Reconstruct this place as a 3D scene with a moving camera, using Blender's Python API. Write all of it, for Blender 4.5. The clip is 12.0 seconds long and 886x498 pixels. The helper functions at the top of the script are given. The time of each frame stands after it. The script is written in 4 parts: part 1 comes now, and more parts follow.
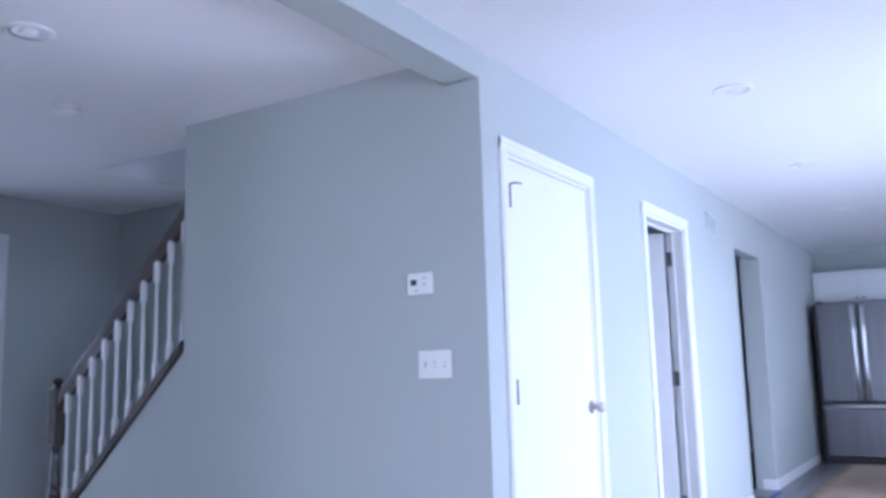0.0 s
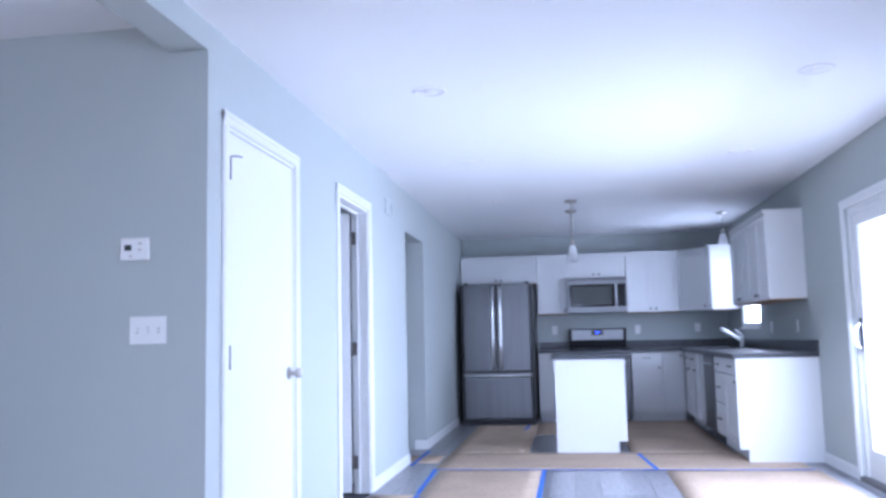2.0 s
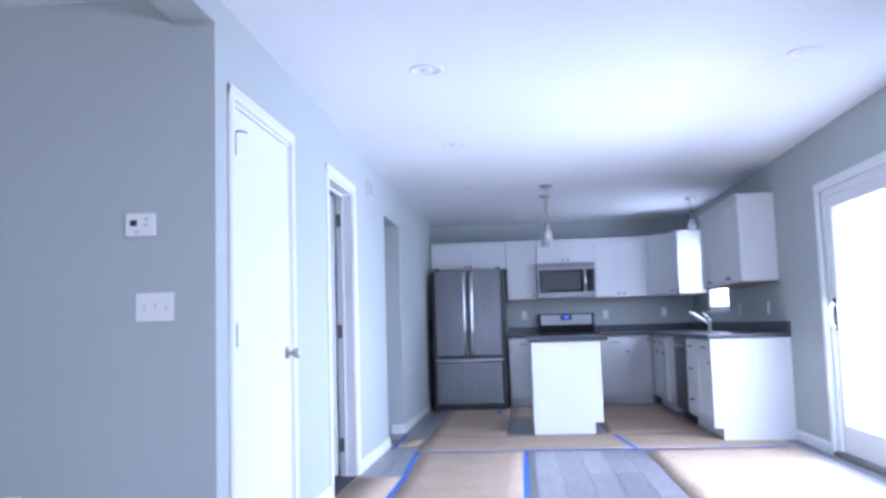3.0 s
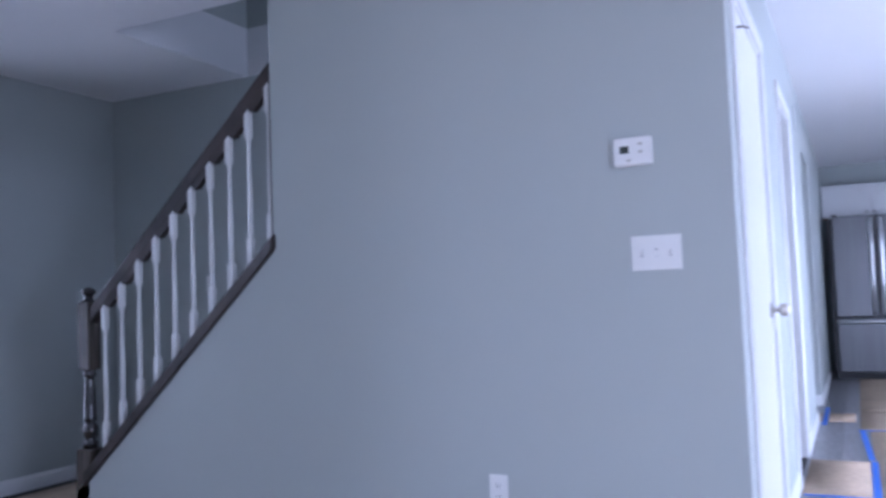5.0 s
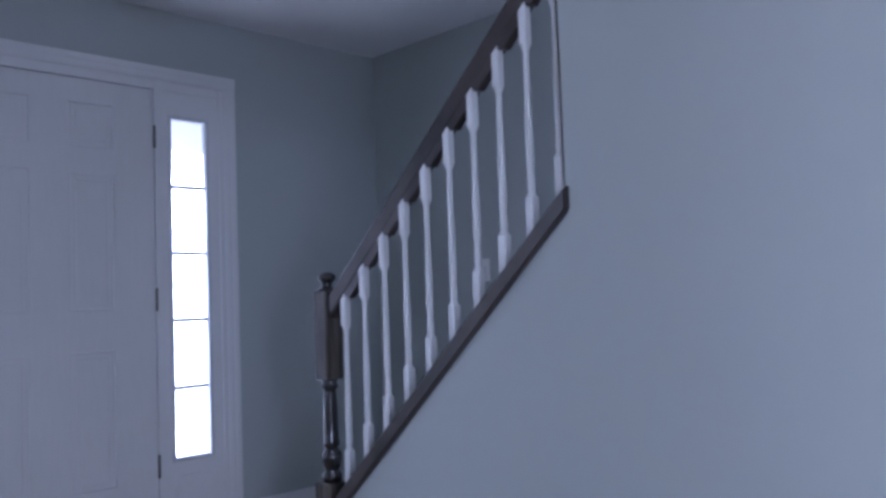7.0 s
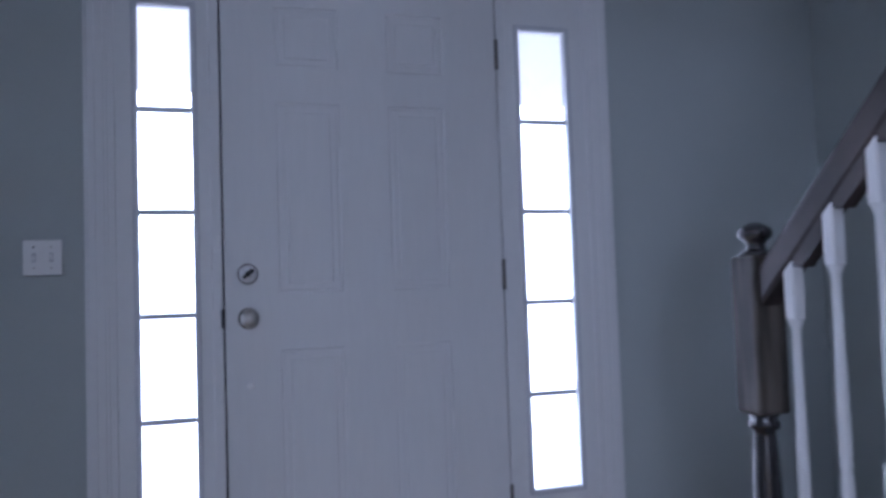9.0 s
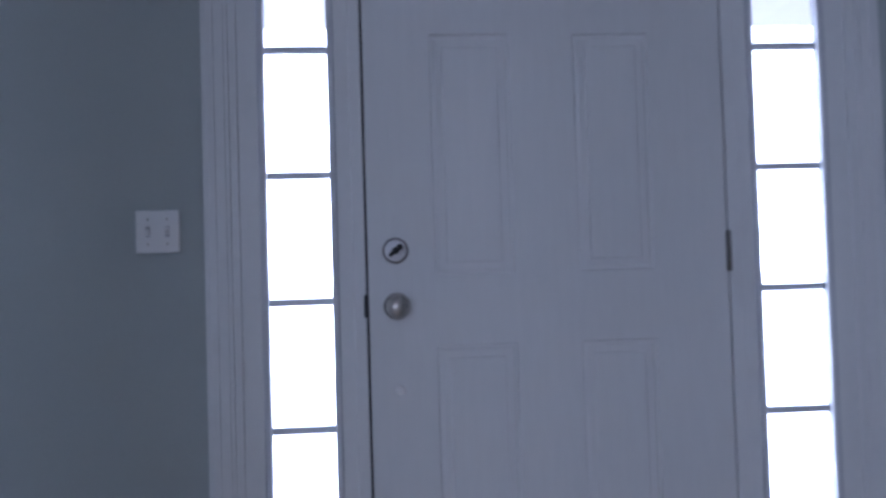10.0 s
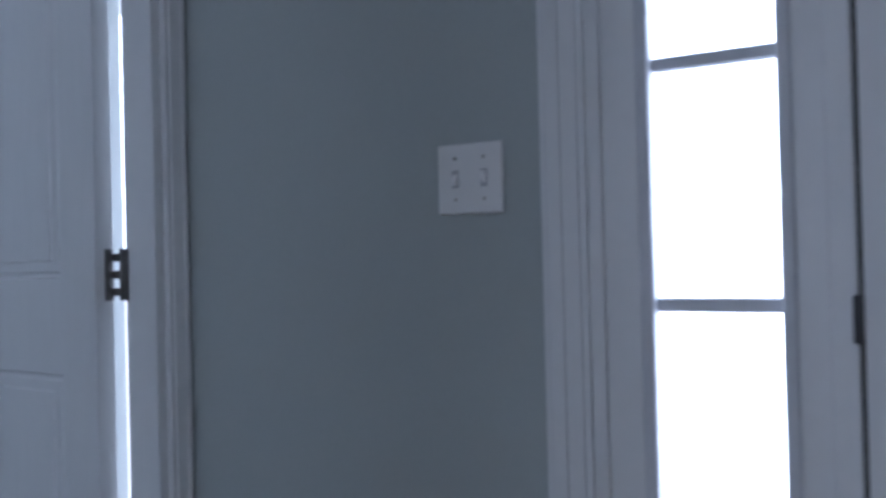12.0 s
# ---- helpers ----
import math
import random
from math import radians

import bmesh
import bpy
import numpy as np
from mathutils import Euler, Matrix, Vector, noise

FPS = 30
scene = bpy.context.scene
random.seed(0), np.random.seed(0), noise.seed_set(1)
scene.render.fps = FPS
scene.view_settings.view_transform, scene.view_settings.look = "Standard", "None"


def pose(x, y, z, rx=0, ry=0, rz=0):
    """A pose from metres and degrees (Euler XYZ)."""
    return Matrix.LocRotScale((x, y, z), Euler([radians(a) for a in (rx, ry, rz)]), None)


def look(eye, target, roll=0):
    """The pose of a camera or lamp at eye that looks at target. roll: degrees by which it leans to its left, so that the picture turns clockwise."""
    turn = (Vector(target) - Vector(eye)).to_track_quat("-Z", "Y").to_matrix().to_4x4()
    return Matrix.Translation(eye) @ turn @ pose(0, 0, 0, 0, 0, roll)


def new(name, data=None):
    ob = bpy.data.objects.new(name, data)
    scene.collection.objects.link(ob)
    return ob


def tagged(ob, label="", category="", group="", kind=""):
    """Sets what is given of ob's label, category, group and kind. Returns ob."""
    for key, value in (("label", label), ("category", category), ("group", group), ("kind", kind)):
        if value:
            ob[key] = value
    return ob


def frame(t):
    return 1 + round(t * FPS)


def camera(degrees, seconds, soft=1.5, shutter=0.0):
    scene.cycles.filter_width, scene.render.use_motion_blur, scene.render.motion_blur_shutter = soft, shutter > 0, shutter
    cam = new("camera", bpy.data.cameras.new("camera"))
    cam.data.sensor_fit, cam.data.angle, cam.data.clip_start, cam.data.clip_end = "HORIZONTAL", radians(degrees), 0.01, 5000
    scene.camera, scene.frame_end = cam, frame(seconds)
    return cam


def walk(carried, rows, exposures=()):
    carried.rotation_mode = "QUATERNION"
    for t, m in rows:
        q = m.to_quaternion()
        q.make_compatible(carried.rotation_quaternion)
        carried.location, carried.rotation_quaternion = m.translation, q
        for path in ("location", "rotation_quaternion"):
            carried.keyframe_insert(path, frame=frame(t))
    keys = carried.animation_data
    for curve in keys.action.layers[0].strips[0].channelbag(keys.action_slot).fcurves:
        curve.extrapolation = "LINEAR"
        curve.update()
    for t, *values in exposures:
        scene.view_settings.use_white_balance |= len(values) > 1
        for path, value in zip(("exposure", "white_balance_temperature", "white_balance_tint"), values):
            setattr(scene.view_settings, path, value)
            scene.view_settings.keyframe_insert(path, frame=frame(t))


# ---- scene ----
cam = camera(55.7, 12.0, soft=3.0, shutter=0.3)
PATH = [
    (0, (1.636, -2.905, 1.127), (0.578, -1.230, 1.414), -1.6),
    (0.5, (1.576, -3.003, 1.122), (0.757, -1.202, 1.415), -1.9),
    (1, (1.598, -3.081, 1.108), (0.967, -1.199, 1.356), -1.7),
    (1.5, (1.568, -3.164, 1.104), (1.098, -1.232, 1.319), -1.4),
    (2, (1.466, -3.23, 1.094), (1.169, -1.263, 1.305), -1.3),
    (2.5, (1.36, -3.232, 1.071), (1.166, -1.253, 1.28), -1.6),
    (2.7, (1.311, -3.255, 1.056), (1.136, -1.273, 1.256), -1.7),
    (4.3, (0.62, -3.249, 1.011), (0.115, -1.318, 1.147), -1.4),
    (4.5, (0.514, -3.132, 1.021), (-0.093, -1.23, 1.145), -1.4),
    (5, (0.324, -2.737, 1.031), (-0.555, -0.945, 1.149), -2.2),
    (5.5, (0.143, -2.447, 1.052), (-0.906, -0.750, 1.180), -2.4),
    (6, (-0.017, -2.204, 1.063), (-1.209, -0.601, 1.173), -2.1),
    (6.5, (-0.226, -1.985, 1.04), (-1.533, -0.475, 1.152), -2.4),
    (6.7, (-0.317, -1.893, 1.035), (-1.67, -0.424, 1.152), -2.3),
    (8.3, (-1.083, -1.314, 1.029), (-2.82, -0.329, 1.143), -2.0),
    (8.5, (-1.188, -1.242, 1.022), (-2.976, -0.353, 1.138), -2.1),
    (9, (-1.47, -1.08, 1.028), (-3.371, -0.464, 1.13), -1.9),
    (9.5, (-1.752, -0.968, 1.027), (-3.714, -0.59, 1.119), -1.8),
    (10, (-2.034, -0.905, 1.039), (-4.027, -0.748, 1.101), -1.7),
    (10.5, (-2.297, -0.826, 0.996), (-4.291, -0.944, 1.1), -1.6),
    (11, (-2.552, -0.822, 1.034), (-4.52, -1.174, 1.11), -1.4),
    (11.5, (-2.799, -0.812, 1.054), (-4.697, -1.442, 1.094), -1.5),
    (12, (-3.027, -0.888, 1.05), (-4.78, -1.849, 1.072), -1.4),
]
walk(cam, [(t, look(eye, target, roll)) for t, eye, target, roll in PATH],
     exposures=[(0.0, 0.32, 4970, 24), (2.5, 0.33, 4980, 22), (4.5, 0.24, 5010, 26), (6.5, 0.18, 4980, 27), (8.5, 0.22, 5080, 26), (10.5, 0.10, 5090, 25), (12.0, 0.19, 5170, 19)])

# ---------------------------------------------------------------- light
world = bpy.data.worlds.new("world")
scene.world = world
world.use_nodes = True
wn = world.node_tree.nodes
sky = wn.new("ShaderNodeTexSky")
sky.sky_type = "NISHITA"
sky.sun_disc = False
sky.dust_density, sky.air_density = 8.0, 1.0
sky.sun_elevation, sky.sun_rotation = radians(37), radians(180)
wn["Background"].inputs["Strength"].default_value = 0.14
world.node_tree.links.new(sky.outputs["Color"], wn["Background"].inputs["Color"])

sun = new("sun", bpy.data.lights.new("sun", "SUN"))
sun.data.energy, sun.data.angle, sun.data.color = 5.0, radians(3), (1.0, 0.96, 0.9)
sun.matrix_world = look((0, -16, 12), (-0.8, 0, 0))


def window_light(name, eye, target, w, h, watts):
    """An area lamp in an opening, standing in for light from outside."""
    lamp = new(name, bpy.data.lights.new(name, "AREA"))
    lamp.data.shape, lamp.data.size, lamp.data.size_y = "RECTANGLE", w, h
    lamp.data.energy, lamp.data.color = watts, (0.93, 0.97, 1.0)
    lamp.matrix_world = look(eye, target)
    return lamp


window_light("sky_slider", (3.65, 2.27, 1.0), (2.62, 2.25, 0.25), 1.9, 1.5, 104)
# added up-tilted fill, stands in for ground bounce onto the ceiling
window_light("ground_glow_slider", (3.66, 2.27, 0.7), (2.66, 2.25, 1.25), 1.9, 1.1, 24)
# the back opening is unseen, assumed and sized to light the stair wall
window_light("sky_back_window", (0.65, -5.62, 0.62), (0.3, -1.5, -0.7), 2.2, 0.95, 26)
window_light("sky_living_side", (3.58, -3.2, 1.35), (-2.0, -1.2, -0.9), 1.1, 0.9, 44)
window_light("sky_kitchen_window", (3.58, 6.85, 1.58), (0, 6.85, 1.2), 0.85, 0.8, 15)
# fill lamp in an unseen, added study window; brightens the foyer through the doorway
window_light("study_fill", (-5.13, -4.6, 1.3), (-2.6, -1.2, 0.6), 1.1, 1.3, 58)
window_light("sky_sidelight_a", (-4.19, -1.094, 0.975), (0, -1.094, 0.9), 0.22, 1.40, 6)
window_light("sky_sidelight_b", (-4.19, 0.165, 0.975), (0, 0.165, 0.9), 0.24, 1.40, 6)
window_light("sky_landing_window", (0.95, 0.8, 4.2), (-3, 0.8, 2.5), 0.75, 0.85, 10)

# ---------------------------------------------------------------- materials


def material(name, color, rough=0.5, metal=0.0, spec=0.5, var=0.06, scale=3.0, fine=60.0, bump=0.05, dist=0.002,
             stretch=(1, 1, 1), rvar=0.08, per_object=0.0, coat=0.0, contrast=1.0):
    """A surface with broad and fine variation of colour and gloss, and fine relief."""
    m = bpy.data.materials.new(name)
    m.use_nodes = True
    n, l = m.node_tree.nodes, m.node_tree.links
    b = n["Principled BSDF"]
    b.inputs["Metallic"].default_value = metal
    b.inputs["Specular IOR Level"].default_value = spec
    b.inputs["Coat Weight"].default_value = coat
    b.inputs["Coat Roughness"].default_value = 0.15
    tc = n.new("ShaderNodeTexCoord")
    mp = n.new("ShaderNodeMapping")
    mp.inputs["Scale"].default_value = stretch
    l.new(tc.outputs["Object"], mp.inputs["Vector"])
    big, small = n.new("ShaderNodeTexNoise"), n.new("ShaderNodeTexNoise")
    for t, s, d in ((big, scale, 3), (small, fine, 4)):
        t.inputs["Scale"].default_value, t.inputs["Detail"].default_value = s, d
        l.new(mp.outputs["Vector"], t.inputs["Vector"])
    mix = n.new("ShaderNodeMath")
    mix.operation = "ADD"
    l.new(big.outputs["Fac"], mix.inputs[0])
    l.new(small.outputs["Fac"], mix.inputs[1])
    val = n.new("ShaderNodeMapRange")
    val.inputs["From Min"].default_value, val.inputs["From Max"].default_value = 1 - 0.4 / contrast, 1 + 0.4 / contrast
    val.inputs["To Min"].default_value, val.inputs["To Max"].default_value = 1 - var, 1 + var
    l.new(mix.outputs[0], val.inputs["Value"])
    hsv = n.new("ShaderNodeHueSaturation")
    hsv.inputs["Color"].default_value = (*color, 1)
    out = val.outputs["Result"]
    if per_object:
        info = n.new("ShaderNodeObjectInfo")
        rnd = n.new("ShaderNodeMapRange")
        rnd.inputs["To Min"].default_value, rnd.inputs["To Max"].default_value = 1 - per_object, 1 + per_object
        l.new(info.outputs["Random"], rnd.inputs["Value"])
        mul = n.new("ShaderNodeMath")
        mul.operation = "MULTIPLY"
        l.new(out, mul.inputs[0])
        l.new(rnd.outputs["Result"], mul.inputs[1])
        out = mul.outputs[0]
    l.new(out, hsv.inputs["Value"])
    l.new(hsv.outputs["Color"], b.inputs["Base Color"])
    rr = n.new("ShaderNodeMapRange")
    rr.inputs["To Min"].default_value, rr.inputs["To Max"].default_value = max(0.02, rough - rvar), min(1, rough + rvar)
    l.new(big.outputs["Fac"], rr.inputs["Value"])
    l.new(rr.outputs["Result"], b.inputs["Roughness"])
    if bump:
        bp = n.new("ShaderNodeBump")
        bp.inputs["Strength"].default_value, bp.inputs["Distance"].default_value = bump, dist
        l.new(small.outputs["Fac"], bp.inputs["Height"])
        l.new(bp.outputs["Normal"], b.inputs["Normal"])
    return m


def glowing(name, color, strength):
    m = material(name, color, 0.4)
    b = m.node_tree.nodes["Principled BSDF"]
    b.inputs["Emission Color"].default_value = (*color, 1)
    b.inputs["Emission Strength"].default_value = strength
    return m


def clear_glass(name, tint=(1, 1, 1), rough=0.0):
    m = bpy.data.materials.new(name)
    m.use_nodes = True
    b = m.node_tree.nodes["Principled BSDF"]
    b.inputs["Base Color"].default_value = (*tint, 1)
    b.inputs["Transmission Weight"].default_value = 1
    b.inputs["Roughness"].default_value = rough
    b.inputs["IOR"].default_value = 1.45
    return m


PAINT = material("wall_paint", (0.432, 0.470, 0.462), 0.75, var=0.025, scale=0.8, fine=160, bump=0.12, dist=0.0012)
CEIL = material("ceiling_paint", (0.81, 0.82, 0.835), 0.9, var=0.02, scale=0.7, fine=120, bump=0.15, dist=0.0015)
TRIM = material("white_trim", (0.74, 0.75, 0.75), 0.38, var=0.025, scale=2, fine=40, bump=0.04)
DOORW = material("door_paint", (0.70, 0.71, 0.71), 0.42, var=0.03, scale=2, fine=60, bump=0.045, dist=0.001, stretch=(1, 1, 0.12))
CAB = material("cabinet_paint", (0.72, 0.73, 0.74), 0.35, var=0.02, scale=2, fine=50, bump=0.03)
WOOD = material("dark_wood", (0.068, 0.056, 0.044), 0.40, contrast=2.2, var=0.65, scale=9, fine=60, bump=0.2, stretch=(1, 1, 0.09), coat=0.15)
RAILW = material("dark_rail_wood", (0.040, 0.030, 0.027), 0.46, contrast=1.8, var=0.55, scale=9, fine=60, bump=0.2, stretch=(0.12, 1, 0.12), coat=0.1)
PLASTIC = material("white_plastic", (0.80, 0.80, 0.79), 0.35, var=0.015, bump=0.0)
DARK = material("black_plastic", (0.015, 0.015, 0.017), 0.35, var=0.1, bump=0.02)
STEEL = material("brushed_steel", (0.145, 0.148, 0.155), 0.33, 1.0, contrast=1.4, var=0.13, scale=7, fine=90, bump=0.05, stretch=(1, 1, 0.02))
STEELM = material("satin_steel", (0.23, 0.235, 0.245), 0.34, 1.0, var=0.06, scale=2, fine=90, bump=0.04, stretch=(0.03, 1, 1))
STEELH = material("bright_steel", (0.68, 0.69, 0.70), 0.32, 1.0, var=0.05, scale=3, fine=80, bump=0.03)
NICKEL = material("satin_nickel", (0.50, 0.48, 0.45), 0.28, 1.0, var=0.08, scale=8, fine=120, bump=0.03)
# pale, barely metallic: the reflected bright room is put into the colour
ROSE = material("reflection_pale_metal", (0.80, 0.80, 0.82), 0.42, 0.25, var=0.04, scale=20, fine=150, bump=0.02)
# grey of the switch slots, with the toggles' shadow put into the colour
SLOT = material("slot_shadow_grey", (0.48, 0.48, 0.49), 0.6, var=0.05, bump=0.0)
PULL = material("dark_nickel", (0.24, 0.23, 0.23), 0.35, 1.0, var=0.1, scale=10, fine=120, bump=0.03)
HINGE = material("hinge_metal", (0.22, 0.21, 0.20), 0.4, 1.0, var=0.15, scale=12, fine=150, bump=0.05)
GRANITE = material("granite", (0.075, 0.078, 0.085), 0.30, spec=0.3, var=0.55, scale=45, fine=220, bump=0.02)
KRAFT = material("kraft_paper", (0.46, 0.355, 0.255), 0.85, contrast=1.8, var=0.13, scale=2.2, fine=30, bump=0.35, dist=0.004)
PLANK = material("grey_vinyl_plank", (0.25, 0.25, 0.265), 0.30, contrast=1.0, var=0.42, scale=2.2, fine=34, bump=0.12, stretch=(1, 0.14, 1), per_object=0.25)
TURNED = material("dark_lacquered_turning", (0.020, 0.018, 0.019), 0.20, contrast=1.6, var=0.35, scale=9, fine=60, bump=0.06, stretch=(1, 1, 0.09), coat=0.5)
VINYL = material("grey_white_vinyl", (0.60, 0.615, 0.64), 0.5, var=0.03, scale=3, fine=60, bump=0.03)
SOFFIT = material("white_vinyl_soffit", (0.86, 0.88, 0.89), 0.6, var=0.03, scale=2, fine=40, bump=0.03)
TAPE = material("blue_tape", (0.06, 0.17, 0.62), 0.7, var=0.1, scale=10, fine=120, bump=0.1)
SEAM = material("floor_seam", (0.045, 0.045, 0.047), 0.7, var=0.1)
GLASS = clear_glass("window_glass")
COOKTOP = material("cooktop_glass", (0.012, 0.012, 0.014), 0.45, spec=0.15, var=0.1, bump=0.0)
BLACKGLASS = material("black_glass", (0.012, 0.012, 0.014), 0.08, var=0.1, bump=0.0, rvar=0.02)
FROST = clear_glass("frosted_glass", (0.97, 0.98, 1.0), 0.45)
FROST.node_tree.nodes["Principled BSDF"].inputs["Transmission Weight"].default_value = 0.6
BLUE = glowing("blue_display", (0.05, 0.10, 1.0), 3.0)
LCD = material("lcd_grey", (0.05, 0.06, 0.055), 0.2, var=0.1)
SNOW = material("pale_ground", (0.74, 0.75, 0.75), 0.9, var=0.15, scale=0.4, fine=6, bump=0.3, dist=0.02)
SIDING = material("pale_siding", (0.74, 0.77, 0.79), 0.6, var=0.05, scale=1.5, fine=40)
HEDGE = material("foliage", (0.07, 0.10, 0.06), 0.8, var=0.4, scale=4, fine=25)
RAWWOOD = material("bare_plywood", (0.42, 0.27, 0.15), 0.6, var=0.15, scale=6, fine=50, bump=0.1, stretch=(0.1, 1, 1))
VENTP = material("vent_paint", (0.52, 0.55, 0.55), 0.5, var=0.02, bump=0.02)
# emissive white for the added backdrop, stands in for the bright outdoors
BACKDROP_GLOW = glowing("backdrop_glow", (0.93, 0.96, 1.0), 2.2)

# ---------------------------------------------------------------- mesh helpers


def box(bm, x0, x1, y0, y1, z0, z1, bevel=0.0, segments=1):
    g = bmesh.ops.create_cube(bm, size=1)
    vs = g["verts"]
    for v in vs:
        v.co = Vector((x0 if v.co.x < 0 else x1, y0 if v.co.y < 0 else y1, z0 if v.co.z < 0 else z1))
    if bevel:
        es = list({e for v in vs for e in v.link_edges})
        bmesh.ops.bevel(bm, geom=es, offset=bevel, segments=segments, profile=0.5, affect="EDGES")
    return vs


def lathe(bm, profile, center=(0, 0, 0), axis="z", steps=20, cap=True):
    """A turned solid: profile rows of (radius, height along the axis)."""
    rings = []
    for r, h in profile:
        ring = []
        for k in range(steps):
            a = 2 * math.pi * k / steps
            p = (r * math.cos(a), r * math.sin(a), h)
            p = {"z": p, "x": (h, p[0], p[1]), "y": (p[1], h, p[0])}[axis]
            ring.append(bm.verts.new(Vector(center) + Vector(p)))
        rings.append(ring)
    for a, b in zip(rings, rings[1:]):
        for k in range(steps):
            f = bm.faces.new((a[k], a[(k + 1) % steps], b[(k + 1) % steps], b[k]))
            f.smooth = True
    if cap:
        bm.faces.new(rings[0][::-1])
        bm.faces.new(rings[-1])


def prism(bm, outline, axis, lo, hi):
    """An outline in the two other axes, drawn out along axis from lo to hi."""
    def place(p, h):
        return {"x": (h, p[0], p[1]), "y": (p[0], h, p[1]), "z": (p[0], p[1], h)}[axis]
    a = [bm.verts.new(place(p, lo)) for p in outline]
    b = [bm.verts.new(place(p, hi)) for p in outline]
    bm.faces.new(a)
    bm.faces.new(b[::-1])
    n = len(a)
    for k in range(n):
        bm.faces.new((a[k], b[k], b[(k + 1) % n], a[(k + 1) % n]))


def tube(bm, points, radius, steps=10):
    """A round bar along points."""
    rings = []
    pts = [Vector(p) for p in points]
    for k, p in enumerate(pts):
        d = (pts[min(k + 1, len(pts) - 1)] - pts[max(k - 1, 0)]).normalized()
        u = d.orthogonal().normalized() if k == 0 else (u - d * u.dot(d)).normalized()
        v = d.cross(u)
        r = radius[k] if isinstance(radius, (list, tuple)) else radius
        rings.append([bm.verts.new(p + r * (math.cos(2 * math.pi * s / steps) * u + math.sin(2 * math.pi * s / steps) * v)) for s in range(steps)])
    for a, b in zip(rings, rings[1:]):
        for s in range(steps):
            bm.faces.new((a[s], a[(s + 1) % steps], b[(s + 1) % steps], b[s])).smooth = True
    bm.faces.new(rings[0][::-1])
    bm.faces.new(rings[-1])


def mesh(name, bm, mat):
    bmesh.ops.recalc_face_normals(bm, faces=bm.faces)
    me = bpy.data.meshes.new(name)
    bm.to_mesh(me)
    bm.free()
    me.materials.append(mat)
    return me


def part(name, bm, mat, parent, label=""):
    ob = new(name, mesh(name, bm, mat))
    ob.parent = parent
    if label:
        tagged(ob, label)
    return ob


def solid(name, bm, mat, label, category="", kind="", group=""):
    return tagged(new(name, mesh(name, bm, mat)), label, category, group, kind)


def thing(name, label, category, at=(0, 0, 0), rz=0.0, group="", kind=""):
    ob = new(name)
    ob.empty_display_size = 0.1
    ob.matrix_world = pose(*at, 0, 0, rz)
    return tagged(ob, label, category, group, kind)


def bx(*a, **k):
    bm = bmesh.new()
    box(bm, *a, **k)
    return bm


def boxes(rows, bevel=0.0):
    bm = bmesh.new()
    for r in rows:
        box(bm, *r, bevel=bevel)
    return bm


def lt(profile, center=(0, 0, 0), axis="z", steps=20):
    bm = bmesh.new()
    lathe(bm, profile, center, axis, steps)
    return bm


def tb(points, radius, steps=10):
    bm = bmesh.new()
    tube(bm, points, radius, steps)
    return bm


# ---------------------------------------------------------------- the plan, in metres
H = 2.44            # ceiling
XR = 3.50           # window wall of the kitchen
YK = 8.30           # far wall of the kitchen
XF = -4.11          # entrance wall
YS = 1.32           # wall beyond the stairs
YL = -2.00          # wall opposite the stairs
YB = -5.6           # wall behind the living space
XB = -0.80          # return wall of the living space
T = 0.12
TS = 0.07           # study wall


def wall(name, axis, face, back, lo, hi, top, holes=(), label="grey-green painted plaster wall", bottom=0.0, mat=None):
    """A wall across axis between the planes face and back, from lo to hi, with through openings (lo, hi, bottom, top)."""
    bm = bmesh.new()
    cuts = sorted(holes)
    spans, at = [], lo
    for a, b, z0, z1 in cuts:
        spans += [(at, a, bottom, top), (a, b, bottom, z0), (a, b, z1, top)]
        at = b
    spans.append((at, hi, bottom, top))
    f0, f1 = min(face, back), max(face, back)
    for a, b, z0, z1 in spans:
        if b - a > 1e-4 and z1 - z0 > 1e-4:
            box(bm, *((f0, f1, a, b) if axis == "x" else (a, b, f0, f1)), z0, z1)
    bmesh.ops.remove_doubles(bm, verts=bm.verts, dist=1e-5)
    return solid(name, bm, mat or PAINT, label, "wall", "structure")


# openings
CLOSET = (0.206, 1.100, 0.0, 2.045)
BATH = (1.980, 2.775, 0.0, 2.045)
HALL = (4.19, 5.13, 0.0, 2.065)
SLIDER = (1.17, 3.335, 0.02, 1.98)
KWIN = (6.35, 7.35, 1.14, 2.05)
ENTRY = (-1.255, 0.345, 0.0, 2.10)
STUDY = (-4.057, -3.257, 0.0, 2.045)
# unseen opening, added for the study fill lamp
STUDYWIN = (-5.25, -3.95, 0.55, 2.05)
SIDEWIN = (-3.85, -2.55, 0.85, 2.05)
BACKWIN = (-0.6, 1.9, 0.06, 2.10)

floor = solid("floor", boxes([(XF - T, XR + T, YL - T, YK + T, -0.12, -0.006), (-5.2, XR + T, YB - T, YL - T, -0.12, -0.006)]), SEAM, "dark joint bed under grey vinyl planks", "floor", "structure")
ceiling_bm = boxes([
    (-0.0, XR + T, YB - T, YK + T, H, H + 0.30),
    (-5.4, 0.0, YB - T, 0.28, H, H + 0.30),
    (-5.4, -2.96, 0.28, YS, H, H + 0.30),
    (-0.6, 0.0, 0.28, YS, H, H + 0.30),
    (-5.4, 0.0, YS, YK + T, H, H + 0.30),
])
ceiling = solid("ceiling", ceiling_bm, CEIL, "flat white painted ceiling with a stairwell opening", "ceiling", "structure")

